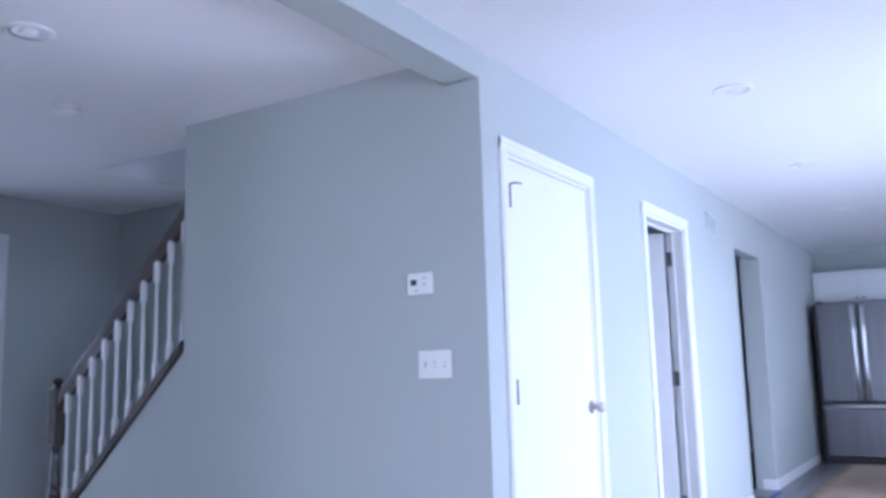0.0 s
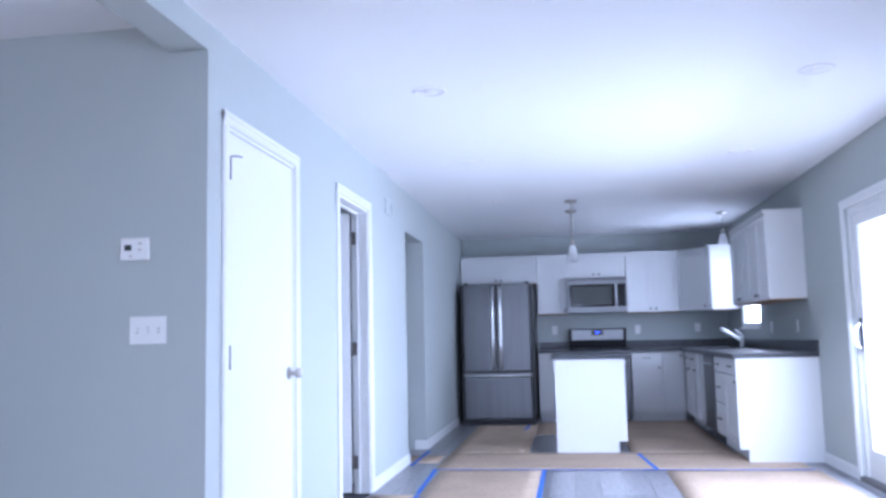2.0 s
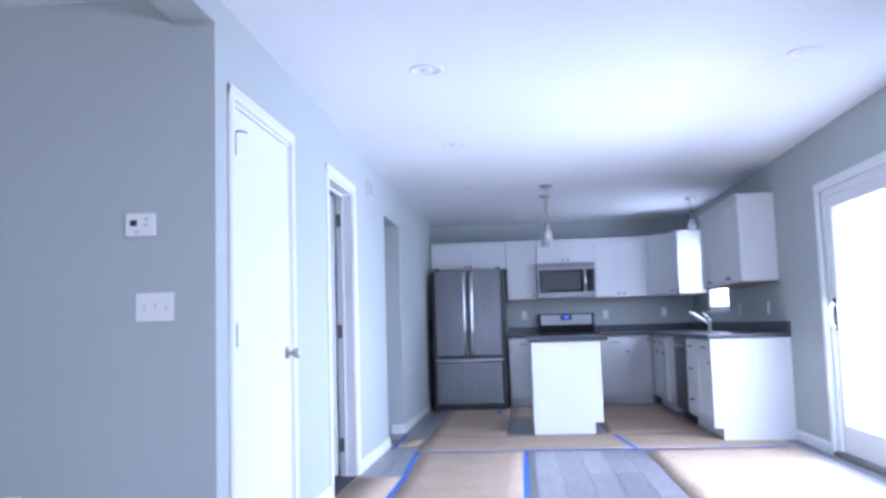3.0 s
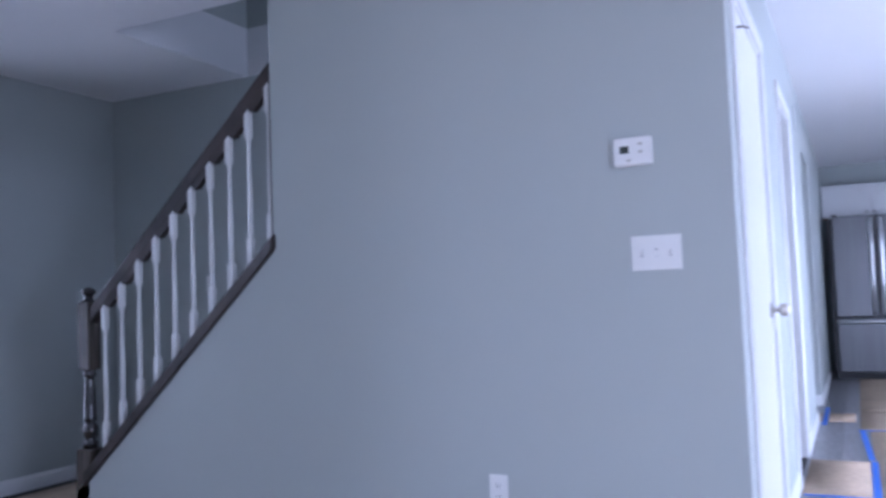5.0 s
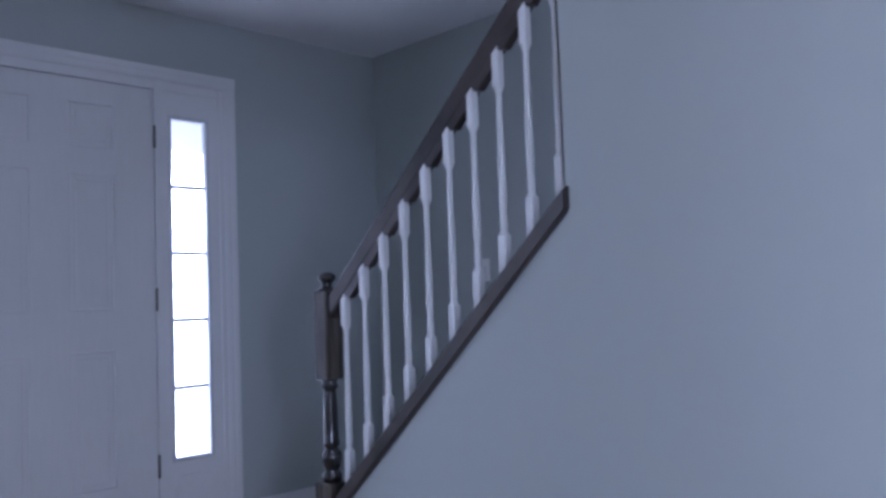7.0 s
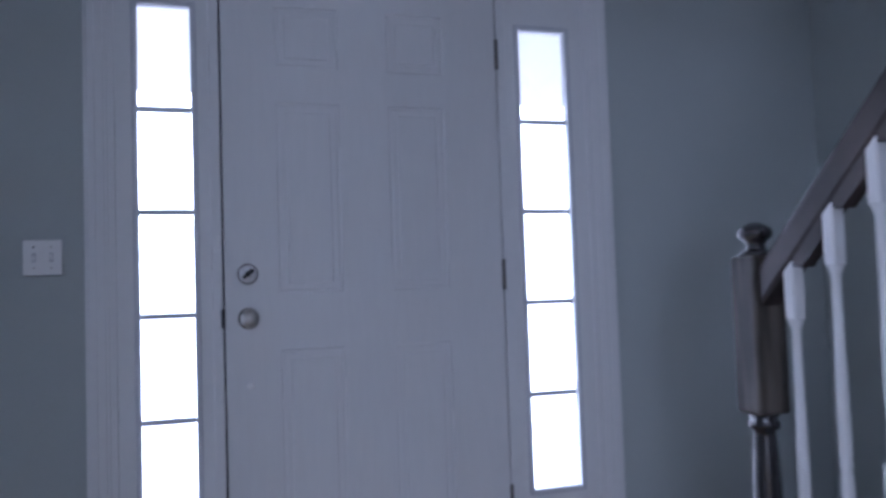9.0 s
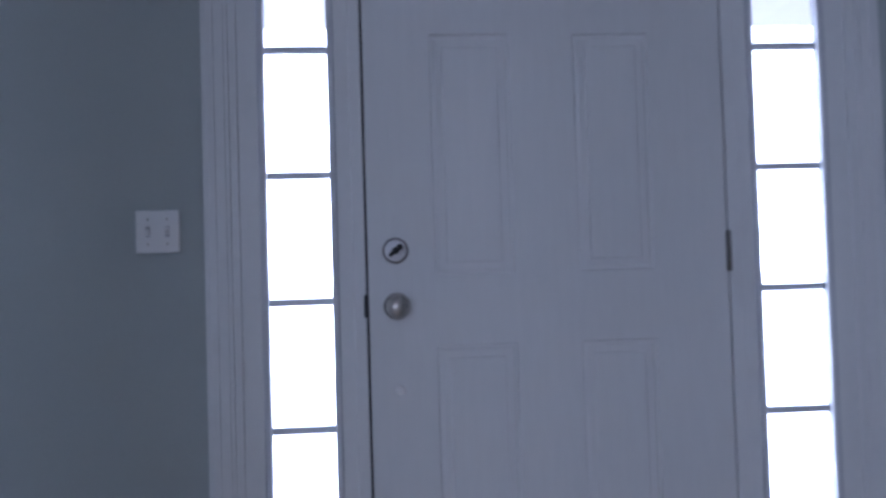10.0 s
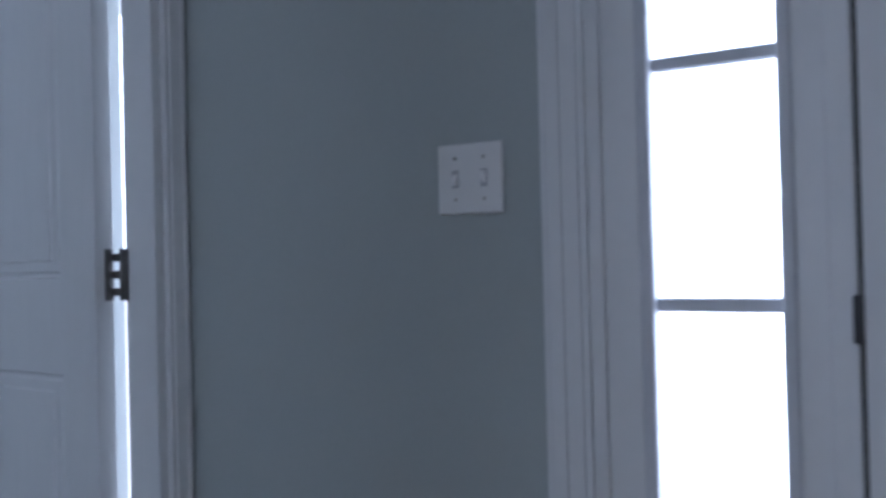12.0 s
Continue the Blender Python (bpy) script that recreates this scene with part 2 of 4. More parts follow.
wall("wall_kitchen_side", "x", 0.0, -T, 0.0, YK, H, [CLOSET, BATH, HALL])
wall("wall_kitchen_end", "y", YK, YK + T, -1.0 - T, XR + T, H)
wall("wall_window_side", "x", XR, XR + T, YB, YK, H, [SLIDER, KWIN, SIDEWIN])
wall("wall_living_end", "y", YB, YB - T, XB - T, XR + T, H, [BACKWIN])
wall("wall_living_return", "x", XB, XB - T, YB, YL - TS, H)
wall("wall_study", "y", YL, YL - TS, XF - T, XB, H, [STUDY])
wall("wall_entrance", "x", XF, XF - T, YL, YS + T, H, [ENTRY])
wall("wall_stair_far", "y", YS, YS + T, XF, -T, H)
wall("wall_stair_far_upper", "y", YS + 0.004, YS + T, -2.96, 1.0, 4.9, bottom=H + 0.30)
# the narrow slot is added so the door gap looks onto the glowing backdrop
wall("wall_study_front", "x", -5.1, -5.1 - T, YB, YL - TS, H, [(-3.46, -3.22, 0.10, 2.10), STUDYWIN])
wall("wall_study_end", "y", YB, YB - T, -5.1 - T, XB - T, H)
wall("wall_study_side", "y", YL - TS + 0.02, YL - TS - 0.11, -5.1, XF - T, H)
wall("wall_closet_back", "x", -1.0, -1.0 - T, YS + T, YK, H)
wall("wall_bath_side", "y", 3.2, 3.2 + T, -1.0, -T, H)
wall("wall_hall_side", "y", HALL[1], HALL[1] + T, -0.18, -T, H)
wall("wall_bath_near", "y", 1.6, 1.6 + T, -1.0, -T, H)
wall("wall_stair_upper", "y", 0.28, 0.16, -2.96, 1.0, 4.9, bottom=H + 0.30)
wall("wall_landing_front", "x", -2.96, -2.96 - T, 0.16, YS + T, 4.9, bottom=H + 0.30)
wall("wall_landing_end", "x", 1.0, 1.0 + T, 0.16, YS + T, 4.9, [(0.4, 1.2, 3.75, 4.65)], bottom=H + 0.30)
solid("ceiling_landing", bx(-3.1, 1.15, 0.1, YS + 0.2, 4.9, 5.0), CEIL, "white painted ceiling over the upper landing", "ceiling", "structure")

# the wall along the stairs: full height, then sloping down to the newel post
CAP = lambda x: 0.527 + 0.919 * (x + 2.699)
bm = bmesh.new()
prism(bm, [(-2.93, 0.0), (-T, 0.0), (-T, H), (-1.78, H), (-1.78, CAP(-1.78) - 0.10), (-2.93, CAP(-2.93) - 0.10)], "y", 0.0, T)
solid("wall_stair_near", bm, PAINT, "grey-green painted wall sloping down along the stairs", "wall", "structure")
solid("beam", bx(-0.168, 0.0, YB, 0.0, 2.32, H), PAINT, "painted ceiling beam dropped below the ceiling", "beam", "structure")

# ---------------------------------------------------------------- outside
bm = bmesh.new()
bmesh.ops.create_grid(bm, x_segments=24, y_segments=24, size=400)
for v in bm.verts:
    v.co.z = -0.35 + (0.25 * noise.noise(v.co * 0.02) if v.co.length > 60 else 0)
solid("ground", bm, SNOW, "pale open ground around the house", "ground", "structure")
solid("porch_slab", bx(-5.3, XF - T - 0.02, -2.0, 3.0, -0.34, -0.22), SNOW, "pale concrete porch slab before the entrance", "porch", "structure")
solid("porch_soffit", bx(-7.3, XF - T - 0.02, -2.0, 3.0, 2.42, 2.52), SOFFIT, "pale boarded porch ceiling", "porch", "structure")
# unseen slab added to cut the sky light falling into the study
solid("sky_blocker_eave", bx(-6.2, -5.24, -5.8, -2.01, 2.42, 2.52), TRIM, "unseen white eave added to keep sky light off the study window", "eave", "structure")
solid("deck", bx(XR + T + 0.02, 6.4, 0.2, 4.6, -0.30, -0.08), SNOW, "pale deck outside the sliding door", "deck", "structure")


# added glowing ring: whitens the panes and sends light in at the openings
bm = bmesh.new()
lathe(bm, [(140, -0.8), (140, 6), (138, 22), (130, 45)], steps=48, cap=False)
solid("backdrop", bm, BACKDROP_GLOW, "glowing white ring standing in for the bright far distance", "backdrop", "structure")


def leafy_tree(x, y, height, spread, seed):
    rnd = random.Random(seed)
    t = thing("tree", "leafy garden tree standing out on the open ground", "tree", (x, y, -0.35), group="garden trees")
    bm = bmesh.new()
    tube(bm, [(0, 0, 0), (0.05, 0.03, height * 0.3), (-0.05, 0.05, height * 0.6), (0.02, 0, height * 0.85)], [0.16, 0.12, 0.08, 0.03])
    for k in range(7):
        a, h = k * 2.4, height * (0.3 + 0.07 * k)
        tube(bm, [(0, 0, h), (spread * 0.35 * math.cos(a), spread * 0.35 * math.sin(a), h + 0.5), (spread * 0.75 * math.cos(a), spread * 0.75 * math.sin(a), h + 0.9)], [0.06, 0.04, 0.015], 6)
    part("trunk", bm, WOOD, t)
    bm = bmesh.new()
    for _ in range(1400):
        a, u = rnd.uniform(0, 6.283), rnd.random() ** 0.5
        h = rnd.uniform(-1, 1)
        r = spread * u * math.sqrt(max(0.05, 1 - h * h)) * (0.8 + 0.35 * noise.noise((a, h * 2, seed)))
        c = Vector((r * math.cos(a), r * math.sin(a), height * 0.65 + h * height * 0.33))
        s = rnd.uniform(0.06, 0.14)
        d1, d2 = Vector([rnd.uniform(-1, 1) for _ in range(3)]).normalized() * s, Vector([rnd.uniform(-1, 1) for _ in range(3)]).normalized() * s
        bm.faces.new([bm.verts.new(c + d1), bm.verts.new(c + d2), bm.verts.new(c - d1), bm.verts.new(c - d2)])
    part("crown", bm, HEDGE, t)


leafy_tree(24, 12, 4.2, 2.0, 3)
leafy_tree(30, 17, 5.0, 2.4, 5)

# ---------------------------------------------------------------- trim


def casing(name, axis, face, lo, hi, top, side, width=0.062, label="white painted door casing"):
    """Stepped casing round an opening lo..hi up to top, on the plane face, standing out towards side (+1 or -1)."""
    c = tagged(new(name), label, "trim", "", "structure")
    steps = ((0.0, width, 0.012), (0.010, width - 0.006, 0.0142), (0.034, width - 0.010, 0.0165))

    def run(a, b, z0, z1, nm):
        bm = bmesh.new()
        for i0, i1, d in steps:
            p0, p1 = sorted((face, face + side * d))
            if nm == "head":
                r = (a - 0.0, b, top + i0, top + i1)
            elif nm == "left":
                r = (lo - i1, lo - i0, z0, z1)
            else:
                r = (hi + i0, hi + i1, z0, z1)
            q = (p0, p1, r[0], r[1]) if axis == "x" else (r[0], r[1], p0, p1)
            box(bm, *q, r[2], r[3], bevel=0.002)
        part({"head": "head_casing"}.get(nm, "side_casing"), bm, TRIM, c)

    run(lo, hi, 0, top, "left")
    run(lo, hi, 0, top, "right")
    run(lo - width, hi + width, top, top, "head")
    return c


def jamb(name, axis, face, back, lo, hi, top, label="white painted door jamb"):
    rows = []
    f0, f1 = sorted((face, back))
    f0, f1 = f0 - 0.001, f1 + 0.001
    for a, b, z0, z1 in ((lo - 0.001, lo + 0.018, 0, top), (hi - 0.018, hi + 0.001, 0, top), (lo + 0.018, hi - 0.018, top - 0.018, top + 0.001)):
        rows.append((f0, f1, a, b, z0, z1) if axis == "x" else (a, b, f0, f1, z0, z1))
    return solid(name, boxes(rows), TRIM, label, "trim", "structure")


def baseboard(rows):
    """Rows of (axis, face, side, lo, hi)."""
    for axis, face, side, lo, hi in rows:
        bm = bmesh.new()
        for h, d in ((0.075, 0.014), (0.088, 0.009)):
            p0, p1 = sorted((face, face + side * d))
            box(bm, *((p0, p1, lo, hi) if axis == "x" else (lo, hi, p0, p1)), 0.0, h, bevel=0.002)
        solid("baseboard", bm, TRIM, "white painted baseboard along the wall foot", "baseboard", "structure")


casing("trim_closet", "x", 0.0, CLOSET[0], CLOSET[1], CLOSET[3], 1)
casing("trim_bath", "x", 0.0, BATH[0], BATH[1], BATH[3], 1)
casing("trim_study", "y", YL, STUDY[0], STUDY[1], STUDY[3], 1, 0.050)
casing("trim_entry", "x", XF, ENTRY[0], ENTRY[1], ENTRY[3], 1, 0.066)
casing("trim_slider", "x", XR, SLIDER[0], SLIDER[1], SLIDER[3], -1, 0.066, "white painted casing round the sliding door")
jamb("jamb_closet", "x", 0.0, -T, CLOSET[0], CLOSET[1], CLOSET[3])
jamb("jamb_bath", "x", 0.0, -T, BATH[0], BATH[1], BATH[3])
jamb("jamb_study", "y", YL, YL - TS, STUDY[0], STUDY[1], STUDY[3])
baseboard([("x", 0, 1, 0.0, 0.144), ("x", 0, 1, 1.162, 1.918), ("x", 0, 1, 2.837, HALL[0]), ("x", 0, 1, HALL[1], 7.45),
           ("y", HALL[1], -1, -T, 0.0), ("y", HALL[0], 1, -T, 0.0),
           ("y", 0.0, -1, -2.93, 0.0), ("x", XF, 1, 0.412, YS), ("x", XF, 1, YL, -1.322), ("y", YS, -1, XF, -2.9),
           ("x", XR, -1, 3.402, 4.24), ("x", XR, -1, YB, SLIDER[0] - 0.07), ("y", YL, 1, -3.175, XB), ("x", XB, 1, YB, YL)])


def hinge(parent, at, axis_out=(1, 0), name="hinge", leaves=True):
    """A butt hinge: knuckle with two leaves, about a vertical pin at the given place."""
    x, y, z = at
    bm = bmesh.new()
    lathe(bm, [(0.004, -0.052), (0.0065, -0.050), (0.0065, 0.050), (0.004, 0.052)], (x, y, z), steps=10)
    ox, oy = axis_out
    for s in (-1, 1) if leaves else ():
        if ox:
            box(bm, x - 0.002, x + 0.002, *sorted((y, y + s * 0.022)), z - 0.045, z + 0.045)
        else:
            box(bm, *sorted((x, x + s * 0.022)), y - 0.002, y + 0.002, z - 0.045, z + 0.045)
    return part(name, bm, HINGE, parent, "dull metal butt hinge")


# the closet door: a plain flush slab
d = tagged(new("door_closet"), "closed flush white painted closet door", "door", "", "structure")
part("slab", bx(-0.040, -0.004, 0.227, 1.079, 0.012, 2.024, bevel=0.002), TRIM, d)
for z in (0.20, 1.03, 1.86):
    hinge(d, (0.004, 0.226, z), leaves=False)
bm = bmesh.new()
tube(bm, [(0.008, 0.226, 1.912), (0.03, 0.235, 1.914), (0.045, 0.262, 1.913)], 0.004, 8)
part("door_stop", bm, HINGE, d, "hinge-pin door stop")


def round_knob(parent, at, axis, side, label="satin nickel round door knob"):
    """A rosette, neck and ball knob along an axis."""
    prof = [(0.0330, 0.0), (0.0330, 0.004), (0.028, 0.008), (0.012, 0.011), (0.011, 0.030), (0.020, 0.036), (0.027, 0.046), (0.0275, 0.056), (0.022, 0.066), (0.010, 0.071), (0.001, 0.072)]
    bm = bmesh.new()
    lathe(bm, [(r, side * h) for r, h in prof], at, axis, 24)
    return part("door_knob", bm, NICKEL, parent, label)


round_knob(d, (-0.004, 1.020, 0.930), "x", 1)

# the bathroom door stands open into the dark room
d = tagged(new("door_bathroom"), "white painted door standing open into the room", "door", "", "structure")
bm = bx(-0.86, -0.135, 2.728, 2.763, 0.012, 2.022, bevel=0.002)
bmesh.ops.rotate(bm, verts=bm.verts, cent=(-0.118, 2.752, 0), matrix=Matrix.Rotation(radians(14), 3, "Z"))
part("slab", bm, TRIM, d)
for z in (0.22, 1.03, 1.84):
    hinge(d, (-0.122, 2.750, z))
    part("hinge_leaf", bx(-0.118, -0.088, 2.7525, 2.7566, z - 0.047, z + 0.047), HINGE, d, "dull metal hinge leaf on the jamb")
part("stop", boxes([(-0.085, -0.072, 2.745, 2.757, 0, 2.03), (-0.085, -0.072, 1.998, 2.010, 0, 2.03), (-0.085, -0.072, 2.010, 2.745, 2.015, 2.027)]), TRIM, d, "white door stop strip")


def six_panel(parent, rows, y0, y1, z0, z1, face, thick=0.042, mat=None, depth=0.007):
    """A moulded door leaf facing +x: frame proud of its panels, raised fields. rows: (lo, hi, bottom, top) of each panel."""
    mat = mat or DOORW
    bm = bmesh.new()
    box(bm, face - thick, face - depth, y0, y1, z0, z1)
    ys = sorted({y0, y1, *(v for r in rows for v in r[:2])})
    zs = sorted({z0, z1, *(v for r in rows for v in r[2:])})
    for a, b in zip(ys, ys[1:]):
        for c, e in zip(zs, zs[1:]):
            my, mz = (a + b) / 2, (c + e) / 2
            if not any(r[0] < my < r[1] and r[2] < mz < r[3] for r in rows):
                box(bm, face - depth - 0.0005, face, a, b, c, e)
    bmesh.ops.remove_doubles(bm, verts=bm.verts, dist=1e-5)
    leaf = part("leaf", bm, mat, parent)
    for a, b, c, e in rows:
        bm = bmesh.new()
        loops = ((0.0, 0.0), (0.003, -depth + 0.001), (0.009, -depth + 0.001), (0.014, -0.0030), (0.030, -0.0034), (0.034, -0.0006), (0.038, -0.0005))
        rings = [[bm.verts.new((face + d, y, z)) for y, z in ((a + i, c + i), (b - i, c + i), (b - i, e - i), (a + i, e - i))] for i, d in loops]
        for p, q in zip(rings, rings[1:]):
            for k in range(4):
                bm.faces.new((p[k], p[(k + 1) % 4], q[(k + 1) % 4], q[k]))
        bm.faces.new(rings[-1])
        part("panel", bm, mat, leaf)
    return leaf


COLS = ((-0.764, -0.562), (-0.402, -0.208))
ROWS6 = [(a, b, z0, z1) for a, b in COLS for z0, z1 in ((0.27, 0.866), (1.038, 1.638), (1.748, 1.945))]
FACE = -4.098
d = tagged(new("door_entry"), "closed white six-panel entrance door with a round knob", "door", "", "structure")
six_panel(d, ROWS6, -0.928, -0.019, 0.035, 2.050, FACE, depth=0.0062)
for z in (0.33, 1.08, 1.83):
    hinge(d, (FACE + 0.005, -0.0165, z), leaves=False)
round_knob(d, (FACE, -0.860, 0.966), "x", 1)
bolt = part("deadbolt", lt([(0.032, 0.0), (0.032, 0.005), (0.030, 0.009), (0.0275, 0.010)], (FACE, -0.860, 1.102), "x", 28), PULL, d, "dull nickel deadbolt rim")
part("rose", lt([(0.0272, 0.008), (0.0265, 0.0115), (0.001, 0.012)], (FACE, -0.860, 1.102), "x", 28), ROSE, bolt, "metal rose with its bright reflection put into the colour")
bm = bmesh.new()
box(bm, -0.0048, 0.0048, -0.021, 0.021, 0.013, 0.027, bevel=0.0035)
box(bm, -0.0075, 0.0075, 0.006, 0.020, 0.013, 0.024, bevel=0.0035)
lathe(bm, [(0.009, 0.0115), (0.009, 0.016), (0.006, 0.018)], steps=16)
bmesh.ops.rotate(bm, verts=bm.verts, matrix=Matrix.Rotation(radians(-50), 3, "Z"))
bmesh.ops.transform(bm, verts=bm.verts, matrix=Matrix(((0, 0, 1, FACE), (1, 0, 0, -0.860), (0, 1, 0, 1.102), (0, 0, 0, 1))))
part("thumb_turn", bm, DARK, bolt, "dark thumb turn")
part("hole_plug", lt([(0.0125, 0.0), (0.0125, 0.002), (0.010, 0.004), (0.001, 0.0045)], (FACE, -0.856, 0.760), "x", 16), PLASTIC, d, "white round plug in the door")
# dark strips added to stop light leaking and keep the gap dark
part("gap_filler", boxes([(FACE - 0.045, FACE - 0.014, -0.9338, -0.9284, 0.03, 2.05), (FACE - 0.045, FACE - 0.014, -0.0186, -0.0128, 0.03, 2.05), (FACE - 0.045, FACE - 0.014, -0.9284, -0.0186, 2.0504, 2.0558)]), DARK, d, "dark filler strip added to keep light out of the door gap")
part("strike_edge", bx(FACE - 0.030, FACE + 0.003, -0.9400, -0.9285, 0.940, 0.996, bevel=0.002), DARK, d, "dark latch strike")
solid("trim_entry_frame", boxes([
    (XF - T, FACE - 0.004, ENTRY[0] - 0.001, -1.235, 0.027, 2.10), (XF - T, FACE - 0.004, -0.965, -0.934, 0.027, 2.10),
    (XF - T, FACE - 0.004, -0.0125, 0.022, 0.027, 2.10), (XF - T, FACE - 0.004, 0.318, ENTRY[1] + 0.001, 0.027, 2.10),
    (XF - T, FACE - 0.006, -1.235, 0.318, 2.056, 2.101)], bevel=0.002), TRIM,
    "white painted entrance frame with mullion posts", "trim", "structure")

solid("threshold", bx(XF - T, XF + 0.024, ENTRY[0] + 0.002, ENTRY[1] - 0.002, -0.002, 0.026, bevel=0.004), HINGE, "dark bronze metal threshold under the entrance door", "threshold", "structure")


def sidelight(name, y0, y1, g0, g1):
    w = tagged(new(name), "tall narrow five-pane sidelight window beside the entrance door", "window", "", "structure")
    f = FACE - 0.010
    z0, z1 = 0.352, 1.925
    part("window_frame", boxes([(f - 0.028, f, y0, g0 - 0.016, 0.027, 2.056), (f - 0.028, f, g1 + 0.016, y1, 0.027, 2.056),
                                (f - 0.028, f, g0 - 0.016, g1 + 0.016, 0.027, z0 - 0.016), (f - 0.028, f, g0 - 0.016, g1 + 0.016, z1 + 0.016, 2.056)]), TRIM, w)
    part("glazing_bead", boxes([(f - 0.03, f + 0.006, g0 - 0.018, g0, z0 - 0.018, z1 + 0.018), (f - 0.03, f + 0.006, g1, g1 + 0.018, z0 - 0.018, z1 + 0.018),
                                (f - 0.03, f + 0.006, g0, g1, z0 - 0.018, z0), (f - 0.03, f + 0.006, g0, g1, z1, z1 + 0.018)], bevel=0.003), VINYL, w)
    cuts = (z0, 0.668, 0.982, 1.295, 1.608, z1)
    for a, b in zip(cuts, cuts[1:]):
        p = part("pane", bx(f - 0.026, f - 0.021, g0, g1, a + 0.004, b - 0.004), GLASS, w)
        p.visible_shadow = False
    for z in cuts[1:-1]:
        part("muntin", bx(f - 0.030, f - 0.010, g0, g1, z - 0.0095, z + 0.0095, bevel=0.003), VINYL, w)
    part("sill_panel", bx(f - 0.001, f + 0.004, g0 - 0.005, g1 + 0.005, 0.07, 0.27, bevel=0.0035), TRIM, w)


sidelight("window_1", -1.235, -0.965, -1.170, -1.017)
sidelight("window_2", 0.022, 0.318, 0.073, 0.247)

# study door swung wide into the bright room
HX = STUDY[0] + 0.018
d = thing("door_study", "white six-panel door swung open into the bright room", "door", (HX + 0.004, YL - TS - 0.012, 0.0), 0.0, kind="structure")
rows = [(-0.757 + a, -0.757 + b, z0, z1) for a, b in ((0.11, 0.335), (0.425, 0.645)) for z0, z1 in ((0.25, 0.86), (1.03, 1.60), (1.71, 1.91))]
six_panel(d, rows, -0.757, -0.017, 0.012, 2.022, 0.036, 0.035)
for z in (0.22, 1.035, 1.84):
    bm = bmesh.new()
    lathe(bm, [(0.006, -0.045), (0.006, 0.045)], (-0.002, 0.006, z), steps=10)
    box(bm, -0.0035, -0.001, 0.008, 0.018, z - 0.045, z + 0.045)
    box(bm, 0.002, 0.018, -0.0165, -0.0145, z - 0.045, z + 0.045)
    for dz in (-0.03, 0.0, 0.03):
        box(bm, -0.002, 0.004, -0.016, 0.006, z + dz - 0.007, z + dz + 0.007)
    part("hinge", bm, HINGE, d, "dark metal butt hinge")
d.rotation_euler = (0, 0, radians(-3))

# sliding glass door
d = tagged(new("door_sliding"), "white framed sliding glass door to the deck", "door", "", "structure")
part("door_frame", boxes([(3.520, 3.620, SLIDER[0], SLIDER[0] + 0.05, 0.02, 1.98), (3.520, 3.620, SLIDER[1] - 0.05, SLIDER[1], 0.02, 1.98), (3.520, 3.620, SLIDER[0] + 0.05, SLIDER[1] - 0.05, 1.93, 1.98)]), TRIM, d)
part("threshold", bx(3.480, 3.640, SLIDER[0], SLIDER[1], -0.002, 0.035), HINGE, d, "grey metal sill track")
for y0, y1, x in ((2.175, 3.285, 3.535), (1.22, 2.275, 3.575)):
    sash = part("sash", boxes([(x, x + 0.035, y0, y0 + 0.085, 0.035, 1.93), (x, x + 0.035, y1 - 0.085, y1, 0.035, 1.93),
                               (x, x + 0.035, y0 + 0.085, y1 - 0.085, 0.035, 0.24), (x, x + 0.035, y0 + 0.085, y1 - 0.085, 1.84, 1.93)], bevel=0.003), TRIM, d)
    p = part("pane", bx(x + 0.014, x + 0.020, y0 + 0.085, y1 - 0.085, 0.24, 1.84), GLASS, sash)
    p.visible_shadow = False
bm = bmesh.new()
box(bm, 3.524, 3.535, 3.220, 3.260, 0.93, 1.17, bevel=0.004)
part("handle_plate", bm, DARK, d, "dark handle plate")
part("door_handle", tb([(3.528, 3.240, 0.95), (3.495, 3.240, 0.97), (3.485, 3.240, 1.03), (3.495, 3.240, 1.10), (3.528, 3.240, 1.13)], 0.011), PLASTIC, d, "white pull handle")
part("latch", bx(3.520, 3.536, 2.200, 2.237, 1.05, 1.15, bevel=0.003), HINGE, d, "dark latch")

# ---------------------------------------------------------------- stairs
RUN, RISE, X0 = 0.2198, 0.202, -2.80
stairs = thing("staircase", "staircase with dark wooden treads and painted risers", "stairs")
for k in range(12):
    x, z = X0 + k * RUN, (k + 1) * RISE
    part("riser", bx(x, x + 0.018, T + 0.002, YS - 0.002, z - RISE, z - 0.028), TRIM, stairs)
    part("tread", bx(x - 0.025, x + RUN + 0.01, T + 0.002, YS - 0.002, z - 0.028, z, bevel=0.006), RAILW, stairs)
bm = bmesh.new()
prism(bm, [(-2.95, 0.0), (-2.70, 0.0), (-0.35, 2.16), (-0.35, 2.42), (-0.45, 2.42), (-2.95, 0.19)], "y", YS - 0.018, YS - 0.001)
part("skirt_board", bm, TRIM, stairs, "white skirt board along the far wall")

# balustrade on the sloping wall
bal = thing("stair_balustrade", "stair balustrade with white turned balusters and dark stained rail", "balustrade", (0, 0.045, 0))
BT = lambda x: 1.051 + 0.928 * (x + 2.772)
bm = bmesh.new()
prism(bm, [(-2.875, CAP(-2.875) - 0.126), (-1.770, CAP(-1.770) - 0.126), (-1.770, CAP(-1.770) - 0.060), (-2.875, CAP(-2.875) - 0.060)], "y", -0.062, 0.080)
bmesh.ops.bevel(bm, geom=list(bm.edges), offset=0.006, segments=2, affect="EDGES")
part("shoe_cap", bm, RAILW, bal, "dark stained sloping cap")
bm = bmesh.new()
slope = math.atan(0.928)
n = Vector((-math.sin(slope), 0, math.cos(slope)))
